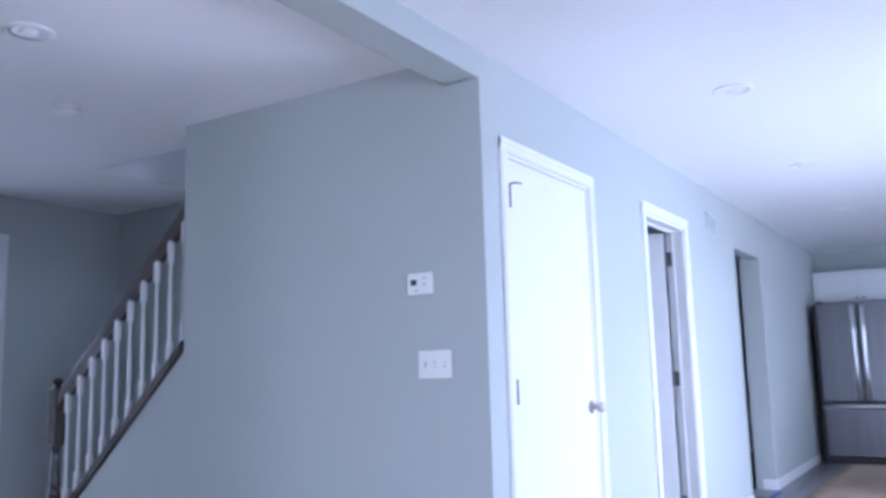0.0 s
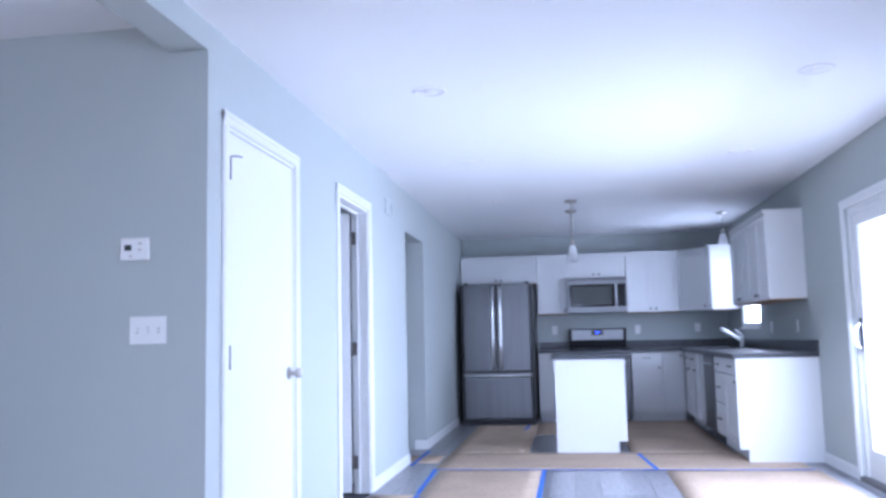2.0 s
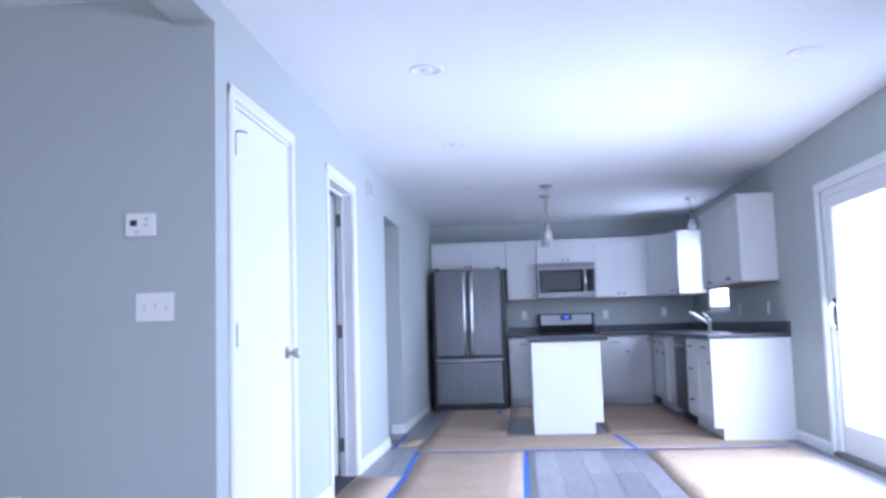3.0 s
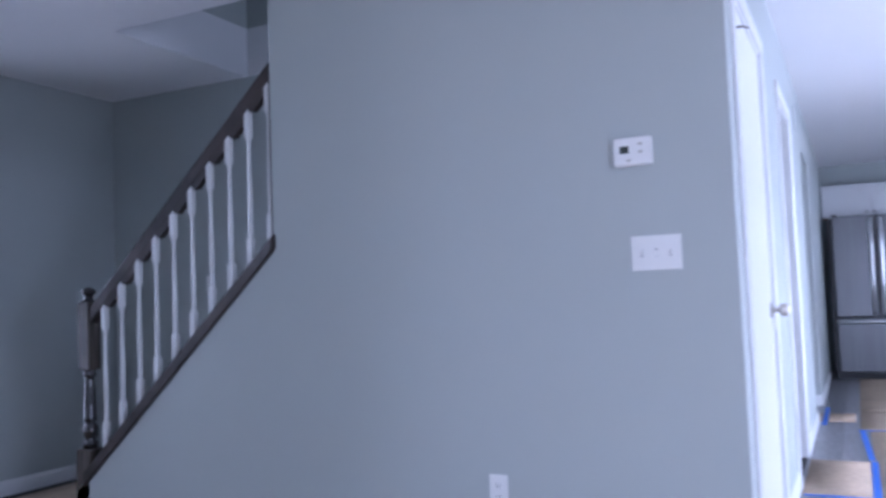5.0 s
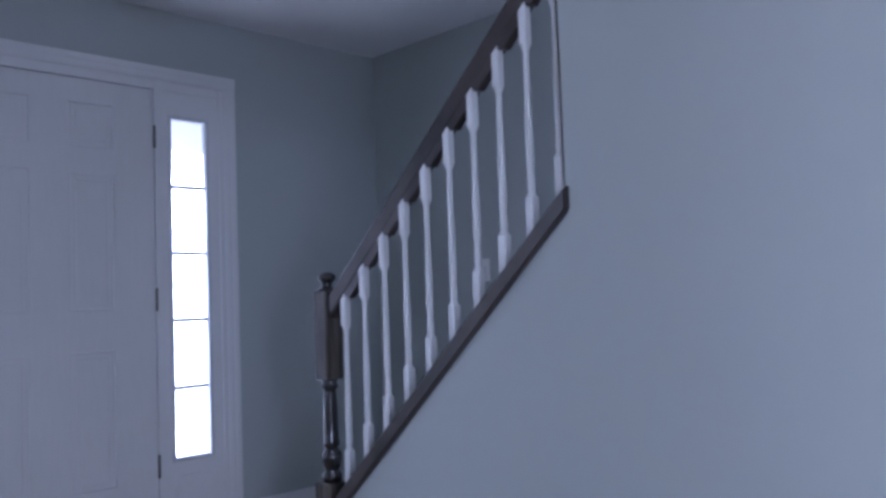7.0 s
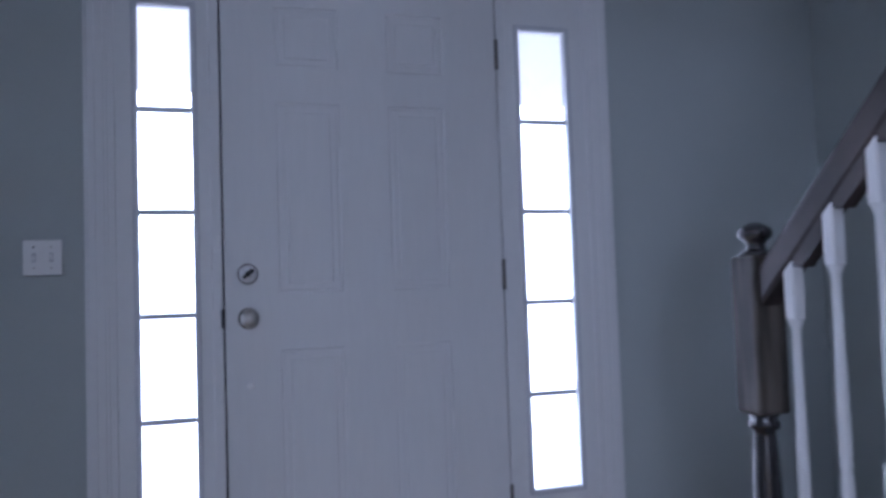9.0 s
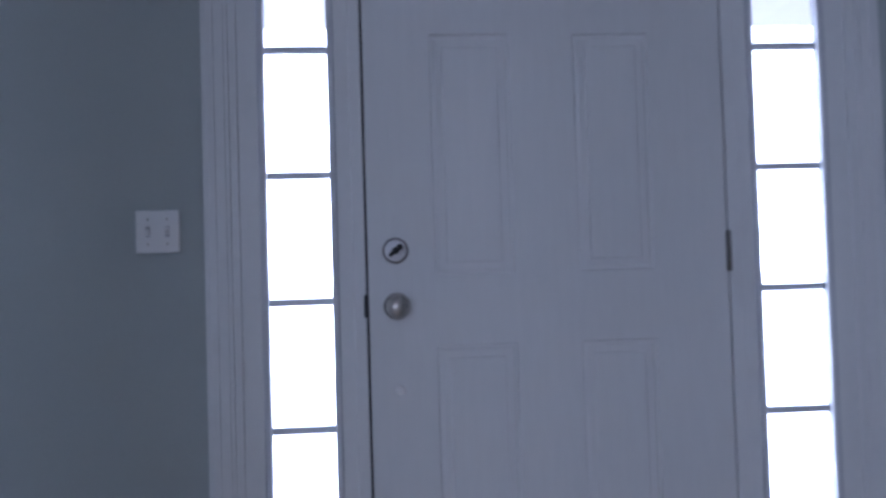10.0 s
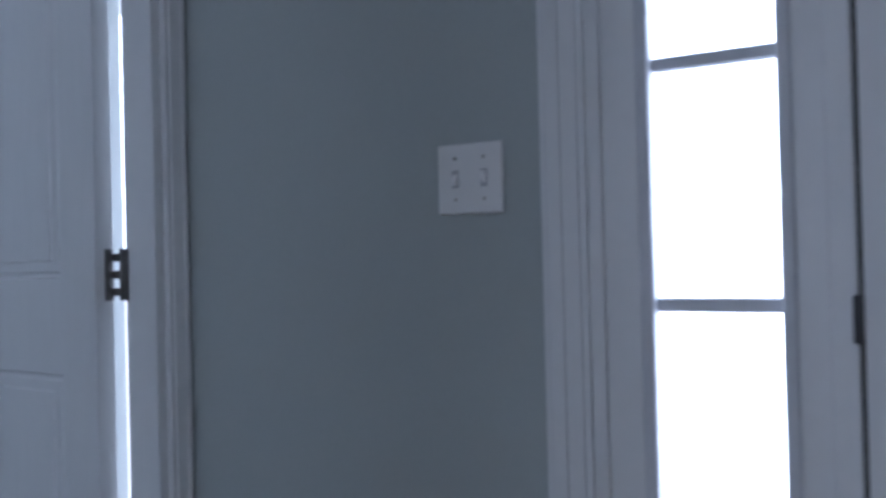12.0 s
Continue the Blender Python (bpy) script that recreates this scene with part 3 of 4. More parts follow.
prof = ((-0.023, 0.004), (-0.027, 0.013), (-0.027, 0.052), (-0.023, 0.063), (-0.011, 0.069), (0.011, 0.069), (0.023, 0.063), (0.027, 0.052), (0.027, 0.013), (0.023, 0.004))
ends = []
for x in (-2.868, -1.772):
    ends.append([bm.verts.new((x + (n.x * h if x < -2 else 0), y, BT(x) - 0.004 + (n.z * h if x < -2 else h / math.cos(slope)))) for y, h in prof])
for k in range(len(prof)):
    bm.faces.new((ends[0][k], ends[0][(k + 1) % len(prof)], ends[1][(k + 1) % len(prof)], ends[1][k]))
bm.faces.new(ends[0]), bm.faces.new(ends[1])
part("handrail", bm, RAILW, bal, "dark stained moulded handrail")


def baluster_mesh(length):
    """Square head with a chamfered neck, slim tapering shaft, turned rings and a square foot."""
    bm = bmesh.new()
    w, L = 0.0138, length
    box(bm, -w, w, -w, w, L - 0.098, L + 0.035, bevel=0.003)
    lathe(bm, [(0.0138, L - 0.097), (0.0132, L - 0.103), (0.0088, L - 0.113), (0.0084, L - 0.128), (0.0092, L - 0.24), (0.0114, 0.32), (0.0116, 0.222),
               (0.0092, 0.216), (0.0114, 0.210), (0.0114, 0.204), (0.0090, 0.198), (0.0108, 0.184), (0.0116, 0.165), (0.0112, 0.150), (0.0090, 0.140), (0.0124, 0.134), (0.0140, 0.127)], steps=16, cap=False)
    box(bm, -0.0145, 0.0145, -0.0145, 0.0145, -0.012, 0.128, bevel=0.003)
    return mesh("baluster", bm, TRIM)


BAL = baluster_mesh(BT(-2.772) - CAP(-2.772) + 0.06)
for k in range(10):
    x = -2.772 + 0.1062 * k
    b = new("baluster", BAL)
    b.parent = bal
    b.location = (x - 0.001, -0.010, CAP(x) - 0.06)
    if k < 9:
        bm = bmesh.new()
        a, b = x + 0.0150, x + 0.0912
        prism(bm, [(a, BT(a) - 0.012), (a + 0.022, BT(a + 0.022) - 0.034), (b, BT(b) - 0.034), (b, BT(b) + 0.004), (a, BT(a) + 0.004)], "y", -0.024, 0.006)
        part("fillet", bm, RAILW, bal)
part("wall_post", bx(-1.792, -1.7785, -0.040, 0.040, CAP(-1.785) - 0.07, BT(-1.785) + 0.02, bevel=0.002), RAILW, bal, "dark stained half post on the wall end")

newel = thing("newel_post", "dark stained turned newel post at the stair foot", "post", (-2.889, 0.045, 0))
part("upper_block", bx(-0.038, 0.038, -0.038, 0.038, 0.765, 1.080, bevel=0.006), WOOD, newel)
part("finial", lt([(0.034, 1.079), (0.033, 1.085), (0.022, 1.091), (0.018, 1.101), (0.024, 1.110), (0.032, 1.117), (0.034, 1.125), (0.031, 1.134), (0.020, 1.142), (0.010, 1.147), (0.001, 1.148)], steps=24), TURNED, newel, "turned finial")
part("turned_shaft", lt([(0.027, 0.40), (0.036, 0.418), (0.036, 0.432), (0.024, 0.446), (0.032, 0.462), (0.036, 0.486), (0.035, 0.506), (0.022, 0.524), (0.031, 0.536), (0.031, 0.546), (0.028, 0.556), (0.027, 0.62), (0.024, 0.70), (0.022, 0.722), (0.022, 0.730), (0.031, 0.737), (0.031, 0.746), (0.025, 0.754), (0.034, 0.768)], steps=24), TURNED, newel, "turned shaft with rings")
part("base_block", bx(-0.045, 0.045, -0.045, 0.045, 0.0, 0.405, bevel=0.004), WOOD, newel)

# ---------------------------------------------------------------- wall fittings


def plate(kind, at, turn, gangs=1, label="white plastic switch plate with toggles on the wall", group="", size=1.0):
    """A wall plate facing -y before its turn; toggles or a socket pair."""
    w, hh = (0.070 + 0.046 * (gangs - 1)) * size, 0.057 * size
    p = thing("light_switch" if kind == "switch" else "wall_socket", label, "switch" if kind == "switch" else "socket", at, turn, group)
    part("plate", bx(-w / 2, w / 2, -0.006, 0.0, -hh, hh, bevel=0.0025), PLASTIC, p)
    for g in range(gangs):
        x = (g - (gangs - 1) / 2) * 0.046
        if kind == "switch":
            part("slot", bx(x - 0.0055, x + 0.0055, -0.0064, -0.0058, -0.013, 0.013), SLOT, p)
            up = 1 if (g + gangs) % 2 else -1
            reach, tw = (0.012, 0.0034) if gangs == 2 else (0.018, 0.0046)
            bm = bmesh.new()
            prism(bm, [(-0.0060, -0.0075), (-0.0060, 0.0075), (-reach, up * reach * 0.55 + 0.003), (-reach, up * reach * 0.55 - 0.003)], "x", x - tw, x + tw)
            part("toggle", bm, PLASTIC, p)
        else:
            for z in (-0.020, 0.020):
                s = part("socket_face", bx(x - 0.017, x + 0.017, -0.0085, -0.0055, z - 0.014, z + 0.014, bevel=0.003), PLASTIC, p)
                part("slots", boxes([(x - 0.0075, x - 0.0055, -0.0089, -0.0083, z - 0.003, z + 0.006), (x + 0.0055, x + 0.0075, -0.0089, -0.0083, z - 0.003, z + 0.006), (x - 0.002, x + 0.002, -0.0089, -0.0083, z - 0.010, z - 0.006)]), DARK, s)
        for z in ((-0.030, 0.030) if kind == "switch" else (0.0,)):
            part("screw", lt([(0.003, 0.006), (0.003, 0.0068), (0.001, 0.007)], (x, -0.0132, z), "y", 8), NICKEL if gangs == 2 else PLASTIC, p)
    return p


plate("switch", (-0.250, 0.0, 1.153), 0, 3, "white three-gang toggle switch plate below the thermostat")
plate("socket", (-0.836, 0.0, 0.355), 0, 1, "white duplex wall socket low on the stair wall")
plate("switch", (XF, -1.432, 1.164), 90, 2, "white two-gang toggle switch plate beside the entrance", size=0.9)
plate("switch", (-3.285, YS, 1.172), 0, 1, "white single toggle switch plate beyond the stair foot")
for x, z in ((1.235, 1.165), (2.335, 1.15), (3.11, 1.16)):
    plate("socket", (x, YK, z), 0, 1, "white wall socket over the kitchen counter", "counter sockets")
for y in (5.85, 4.83):
    plate("socket", (XR, y, 1.13), -90, 1, "white wall socket over the kitchen counter", "counter sockets")

th = thing("thermostat", "white wall thermostat with a small grey display", "thermostat", (-0.307, 0.0, 1.487))
part("body", bx(-0.0635, 0.0635, -0.026, 0.0, -0.047, 0.047, bevel=0.006), PLASTIC, th)
part("display", bx(-0.040, -0.010, -0.0272, -0.0255, -0.006, 0.018), LCD, th, "dark grey display")
for x, z in ((0.028, 0.022), (0.028, -0.004), (-0.012, -0.030)):
    part("button", bx(x - 0.008, x + 0.008, -0.0285, -0.0255, z - 0.004, z + 0.004, bevel=0.0015), NICKEL, th, "grey button")

vent = thing("air_vent", "white louvred return vent high on the wall", "vent", (0.0, 3.49, 2.180))
part("vent_frame", boxes([(0.0, 0.010, -0.125, 0.125, 0.050, 0.065), (0.0, 0.010, -0.125, 0.125, -0.065, -0.050), (0.0, 0.010, -0.125, -0.110, -0.050, 0.050), (0.0, 0.010, 0.110, 0.125, -0.050, 0.050)], bevel=0.002), VENTP, vent)
part("backing", bx(0.0, 0.002, -0.110, 0.110, -0.050, 0.050), PAINT, vent)
for k in range(7):
    bm = bmesh.new()
    z = -0.043 + 0.0143 * k
    prism(bm, [(0.002, z), (0.008, z - 0.006), (0.009, z - 0.004), (0.003, z + 0.002)], "y", -0.110, 0.110)
    part("slat", bm, VENTP, vent)

# ---------------------------------------------------------------- ceiling lamps


def downlight(x, y):
    l = thing("recessed_light", "white trimmed recessed ceiling light, switched off", "ceiling light", (x, y, H), group="recessed lights")
    part("trim_ring", lt([(0.072, 0.0), (0.093, 0.0), (0.093, -0.004), (0.086, -0.008), (0.076, -0.007), (0.072, 0.0)], steps=32), PLASTIC, l)
    bm = bmesh.new()
    lathe(bm, [(0.073, -0.006), (0.070, -0.003), (0.058, -0.0025), (0.001, -0.002)], steps=32, cap=False)
    part("baffle", bm, STEELH if x < 0 else PLASTIC, l, "shiny reflector" if x < 0 else "white reflector")
    part("bulb", lt([(0.001, -0.014), (0.024, -0.013), (0.034, -0.007), (0.036, -0.0005)], steps=20), PLASTIC, l, "white lamp face")


for x, y in ((0.746, 1.185), (0.746, 3.115), (0.746, 5.11), (2.77, 1.25), (2.77, 3.23), (1.205, 7.67), (-1.283, -1.177)):
    downlight(x, y)

sm = thing("smoke_detector", "white round smoke detector on the ceiling", "smoke detector", (-1.98, -0.56, H))
part("base", lt([(0.066, 0.0), (0.066, -0.010), (0.062, -0.014)], steps=28), PLASTIC, sm)
part("cover", lt([(0.058, -0.013), (0.056, -0.030), (0.048, -0.040), (0.020, -0.044), (0.001, -0.044)], steps=28), PLASTIC, sm)

fl = thing("flush_light", "round drum ceiling light near the entrance", "ceiling light", (-3.44, -0.31, H))
part("drum", lt([(0.145, 0.0), (0.145, -0.088), (0.139, -0.092)], steps=40), SIDING, fl, "pale grey drum shade")
part("diffuser", lt([(0.138, -0.090), (0.100, -0.095), (0.001, -0.097)], steps=40), PLASTIC, fl, "white diffuser")
part("finial", lt([(0.026, -0.095), (0.030, -0.104), (0.016, -0.113), (0.001, -0.115)], steps=16), STEELH, fl, "shiny finial")


def pendant(x, y, drop):
    p = thing("pendant_light", "small glass pendant light on a thin metal rod", "pendant light", (x, y, H), group="pendant lights")
    part("canopy", lt([(0.060, 0.0), (0.062, -0.012), (0.050, -0.022), (0.012, -0.026), (0.010, -0.034), (0.001, -0.034)], steps=28), NICKEL, p, "satin nickel canopy")
    part("rod", tb([(0, 0, -0.02), (0, 0, -drop)], 0.005, 8), NICKEL, p)
    part("socket_cup", lt([(0.008, -drop + 0.03), (0.020, -drop + 0.02), (0.021, -drop - 0.01), (0.022, -drop - 0.026), (0.001, -drop - 0.028)], steps=20), NICKEL, p, "satin nickel socket cup")
    part("bulb", lt([(0.010, -drop - 0.04), (0.022, -drop - 0.07), (0.024, -drop - 0.09), (0.014, -drop - 0.11), (0.001, -drop - 0.115)], steps=16), PLASTIC, p, "white bulb")
    bm = bmesh.new()
    lathe(bm, [(0.024, -drop - 0.025), (0.033, -drop - 0.050), (0.042, -drop - 0.085), (0.048, -drop - 0.140), (0.045, -drop - 0.140), (0.039, -drop - 0.085), (0.030, -drop - 0.052), (0.022, -drop - 0.028)], steps=48, cap=False)
    for v in bm.verts:
        k = 1 + 0.07 * math.cos(8 * math.atan2(v.co.y, v.co.x)) * min(1, (-drop - v.co.z) / 0.1)
        v.co.x, v.co.y = v.co.x * k, v.co.y * k
    part("shade", bm, FROST, p, "fluted white frosted glass shade")


wr = thing("wall_handrail", "dark stained handrail on brackets along the far stair wall", "handrail", (-3.155, 1.25, 0.998))
bm = bmesh.new()
prism(bm, [(0.0, 0.0), (0.040, -0.045), (1.955, -0.045 + 0.92 * 1.915), (1.955, 0.92 * 1.955)], "y", -0.026, 0.024)
bmesh.ops.bevel(bm, geom=list(bm.edges), offset=0.008, segments=2, affect="EDGES")
part("rail", bm, RAILW, wr)
for x in (0.42, 1.55):
    part("bracket", tb([(x, 0.0, 0.92 * x - 0.07), (x, 0.0, 0.92 * x - 0.10), (x, 0.035, 0.92 * x - 0.125), (x, 0.0695, 0.92 * x - 0.125)], 0.007, 8), NICKEL, wr, "satin nickel bracket")

pendant(1.500, 5.22, 0.43)
pendant(1.500, 5.90, 0.43)
pendant(3.19, 6.55, 0.22)

# ---------------------------------------------------------------- kitchen


def front(parent, name, x0, x1, z0, z1, y=0.0, shaker=True, pull=None):
    """A door or drawer front facing -y at depth y: flat frame round a sunk panel, with its pull."""
    bm = bmesh.new()
    g = 0.0040
    a, b, c, e = x0 + g, x1 - g, z0 + g, z1 - g
    r = 0.055 if shaker and e - c > 0.2 and b - a > 0.16 else 0.0
    if r:
        for q in ((a, a + r, c, e), (b - r, b, c, e), (a + r, b - r, c, c + r), (a + r, b - r, e - r, e)):
            box(bm, q[0], q[1], y - 0.020, y, q[2], q[3], bevel=0.0015)
        box(bm, a + r - 0.001, b - r + 0.001, y - 0.008, y - 0.002, c + r - 0.001, e - r + 0.001)
    else:
        box(bm, a, b, y - 0.020, y, c, e, bevel=0.002)
    f = part(name, bm, CAB, parent)
    if pull:
        kind, px, pz = pull
        bm = bmesh.new()
        if kind == "knob":
            lathe(bm, [(0.006, 0), (0.005, -0.012), (0.013, -0.018), (0.015, -0.024), (0.011, -0.029), (0.001, -0.030)], (px, y - 0.020, pz), "y", 14)
        else:
            tube(bm, [(px - 0.05, y - 0.020, pz), (px - 0.048, y - 0.042, pz), (px + 0.048, y - 0.042, pz), (px + 0.05, y - 0.020, pz)], 0.0058, 8)
        part("handle", bm, PULL, f, "dull nickel pull")
    return f


def upper(label, x, y, width, z0, z1, depth, doors, rz=0, crown=True):
    """A wall cabinet with its back left foot at (x, y), facing -y before the turn."""
    c = thing("wall_cabinet", label, "cabinet", (x, y, 0), rz, "kitchen wall cabinets")
    part("body", bx(0.0005, width - 0.0005, -depth + 0.020, 0, z0, z1, bevel=0.0015), CAB, c)
    part("underside", bx(0.003, width - 0.003, -depth + 0.022, -0.003, z0 - 0.006, z0 - 0.0005), RAWWOOD, c, "bare plywood underside")
    w = width / doors
    for k in range(doors):
        side = (w * (k + 1) - 0.035) if (doors == 1 or k == 0) else (w * k + 0.035)
        front(c, "door", w * k, w * (k + 1), z0 + 0.004, z1 - 0.006, -depth + 0.020, True, ("knob", side, z0 + 0.045))
    if crown:
        part("crown", boxes([(0, width, -depth - 0.008, 0, z1 - 0.002, z1 + 0.022), (0, width, -depth - 0.018, 0, z1 + 0.022, z1 + 0.036)], bevel=0.003), CAB, c)
    return c


def base(label, x, y, width, layout, rz=0, depth=0.60, name="base_cabinet"):
    """A base cabinet with its back left foot at (x, y). layout: columns of (width, drawers, has a door)."""
    c = thing(name, label, "cabinet", (x, y, 0), rz, "kitchen base cabinets")
    part("body", bx(0.0005, width - 0.0005, -depth + 0.020, 0, 0.105, 0.865, bevel=0.001), CAB, c)
    part("toe_kick", bx(0.002, width - 0.002, -depth + 0.080, -0.02, 0.0, 0.105), CAB, c)
    at = 0
    for w, drawers, door in layout:
        top = 0.858
        for k in range(drawers):
            h = 0.145 if door else (0.145, 0.29, 0.305)[k]
            front(c, "drawer", at, at + w, top - h, top, -depth + 0.020, False, ("bar", at + w / 2, top - h / 2))
            top -= h
        if door:
            front(c, "door", at, at + w, 0.112, top, -depth + 0.020, True, ("knob", at + w - 0.04, top - 0.05))
        at += w
    return c


WC = "white shaker wall cabinet with nickel knobs"
upper("white shaker cabinet over the fridge", 0.012, YK, 1.010, 1.790, 2.125, 0.34, 2)
upper(WC + " beside the microwave", 1.026, YK, 0.396, 1.375, 2.125, 0.32, 1)
upper("white shaker cabinet over the microwave", 1.424, YK, 0.762, 1.835, 2.125, 0.32, 2)
upper(WC + " over the counter", 2.188, YK, 0.668, 1.370, 2.125, 0.32, 2)
# diagonal corner cabinet
cc = thing("corner_cabinet", "white diagonal corner wall cabinet with one door", "cabinet", (2.858, YK, 0), group="kitchen wall cabinets")
bm = bmesh.new()
prism(bm, [(0, 0), (0.642, 0), (0.642, -0.62), (0.325, -0.62), (0, -0.30)], "z", 1.370, 2.125)
part("body", bm, CAB, cc)
ang = math.degrees(math.atan2(-0.32, 0.325))
dl = math.hypot(0.325, 0.32)
dd = part("door_carrier", bx(0.002, dl - 0.002, -0.004, 0.0, 1.374, 2.119), CAB, cc)
dd.matrix_local = pose(0, -0.30, 0, 0, 0, ang)
front(dd, "door", 0.0, dl, 1.374, 2.119, -0.003, True, None)
bm = bmesh.new()
lathe(bm, [(0.006, 0), (0.005, -0.012), (0.013, -0.018), (0.015, -0.024), (0.011, -0.029), (0.001, -0.030)], (dl - 0.04, -0.023, 1.42), "y", 14)
part("handle", bm, PULL, dd, "dull nickel knob")
bm = bmesh.new()
prism(bm, [(0, 0), (0.642, 0), (0.642, -0.63), (0.312, -0.63), (-0.0, -0.33)], "z", 2.123, 2.160)
part("crown", bm, CAB, cc)
upper(WC + " by the window", XR, 7.40, 0.275, 1.370, 2.125, 0.335, 1, -90).matrix_world = pose(XR, 7.678, 0, 0, 0, -90)
upper(WC + " ending the row", XR, 6.10, 0.80, 1.370, 2.125, 0.32, 2, -90)
upper(WC + " ending the row", XR, 5.30, 0.84, 1.370, 2.125, 0.32, 2, -90)

base("white shaker base cabinet with a drawer by the fridge", 1.026, YK, 0.386, [(0.386, 1, True)])
base("white shaker base cabinet with a drawer by the range", 2.190, YK, 0.380, [(0.380, 1, True)])
base("white shaker corner base cabinet", 2.572, YK, 0.266, [(0.266, 0, True)])
base("white shaker sink base cabinet", XR, 7.66, 0.95, [(0.475, 1, True), (0.475, 1, True)], -90, 0.66)
base("white shaker base cabinet with drawers ending the run", XR, 5.46, 1.20, [(0.53, 3, False), (0.67, 1, True)], -90, 0.66)
solid("filler_panel", bx(2.88, XR, 6.075, 6.705, 0.10, 0.86), CAB, "white cabinet filler behind the dishwasher", "cabinet")
ep = thing("end_panel", "white end panel closing the counter run", "panel", (0, 0, 0))
bm = bmesh.new()
prism(bm, [(2.822, 0.105), (2.822, 0.865), (XR, 0.865), (XR, 0.0), (2.895, 0.0), (2.895, 0.105)], "y", 4.236, 4.258)
part("panel", bm, CAB, ep)

dw = thing("dishwasher", "stainless steel dishwasher set in the base cabinets", "dishwasher", (2.88, 6.07, 0), -90)
part("body", bx(0.004, 0.60, -0.005, 0.55, 0.105, 0.862), DARK, dw)
part("door", bx(0.005, 0.599, -0.050, -0.005, 0.11, 0.858, bevel=0.006), STEEL, dw)
part("handle", tb([(0.06, -0.050, 0.78), (0.07, -0.088, 0.78), (0.535, -0.088, 0.78), (0.545, -0.050, 0.78)], 0.009), STEELH, dw)
part("toe_plate", bx(0.005, 0.599, 0.03, 0.05, 0.0, 0.105), DARK, dw, "black toe plate")

# worktops
SINK = (2.94, 3.34, 6.50, 7.22)
rows = [(1.024, 1.412, 7.66, YK - 0.001, 0.867, 0.905), (2.180, 2.80, 7.66, YK - 0.001, 0.867, 0.905),
        (2.80, XR - 0.001, SINK[3], YK - 0.001, 0.867, 0.905), (2.80, XR - 0.001, 4.215, SINK[2], 0.867, 0.905),
        (2.80, SINK[0], SINK[2], SINK[3], 0.867, 0.905), (SINK[1], XR - 0.001, SINK[2], SINK[3], 0.867, 0.905)]
wt = thing("worktop", "dark speckled granite worktop with low upstand", "worktop")
part("slab", boxes(rows[:1], bevel=0.003), GRANITE, wt)
part("slab", boxes(rows[1:]), GRANITE, wt)
for r in ((1.024, 1.412, YK - 0.022, YK - 0.001), (2.180, XR - 0.001, YK - 0.022, YK - 0.001), (XR - 0.022, XR - 0.001, 4.215, YK - 0.022)):
    part("upstand", bx(*r, 0.905, 1.005, bevel=0.003), GRANITE, wt)
sk = thing("sink", "stainless steel undermount sink", "sink")
part("bowl", boxes([(SINK[0], SINK[1], SINK[2], SINK[3], 0.68, 0.69), (SINK[0] - 0.01, SINK[0], SINK[2], SINK[3], 0.68, 0.88), (SINK[1], SINK[1] + 0.01, SINK[2], SINK[3], 0.68, 0.88),
                    (SINK[0], SINK[1], SINK[2] - 0.01, SINK[2], 0.68, 0.88), (SINK[0], SINK[1], SINK[3], SINK[3] + 0.01, 0.68, 0.88)]), STEELH, sk)
part("drain", lt([(0.05, 0.690), (0.05, 0.693), (0.03, 0.692)], (3.14, 6.86, 0)), STEELH, sk)
fc = thing("faucet", "chrome pull-out kitchen faucet behind the sink", "faucet", (3.39, 6.86, 0.905))
part("faucet_base", lt([(0.030, 0.0), (0.030, 0.008), (0.024, 0.016), (0.022, 0.09), (0.024, 0.12), (0.016, 0.135), (0.001, 0.137)], steps=20), STEELH, fc)
part("spout", tb([(0, 0, 0.075), (-0.04, 0, 0.105), (-0.13, 0, 0.165), (-0.215, 0, 0.218), (-0.235, 0, 0.215)], [0.017, 0.018, 0.020, 0.022, 0.016]), STEELH, fc)
part("lever", tb([(0.015, 0, 0.125), (-0.02, 0, 0.165), (-0.075, 0, 0.215)], [0.014, 0.012, 0.009]), STEELH, fc)

# kitchen window
w = tagged(new("window_kitchen"), "white framed window over the kitchen sink", "window", "", "structure")
part("window_frame", boxes([(3.510, 3.610, KWIN[0], KWIN[0] + 0.05, KWIN[2], KWIN[3]), (3.510, 3.610, KWIN[1] - 0.05, KWIN[1], KWIN[2], KWIN[3]), (3.510, 3.610, KWIN[0] + 0.05, KWIN[1] - 0.05, KWIN[2], KWIN[2] + 0.05),
                            (3.510, 3.610, KWIN[0] + 0.05, KWIN[1] - 0.05, KWIN[3] - 0.05, KWIN[3]), (3.530, 3.580, KWIN[0] + 0.05, KWIN[1] - 0.05, 1.57, 1.61)]), TRIM, w)
for a, b in ((KWIN[2] + 0.05, 1.57), (1.61, KWIN[3] - 0.05)):
    part("pane", bx(3.552, 3.558, KWIN[0] + 0.05, KWIN[1] - 0.05, a, b), GLASS, w).visible_shadow = False
part("window_sill", bx(3.465, 3.530, KWIN[0] - 0.03, KWIN[1] + 0.02, KWIN[2] - 0.025, KWIN[2] - 0.002, bevel=0.003), TRIM, w)
w = tagged(new("window_side"), "white framed side window of the living space", "window", "", "structure")
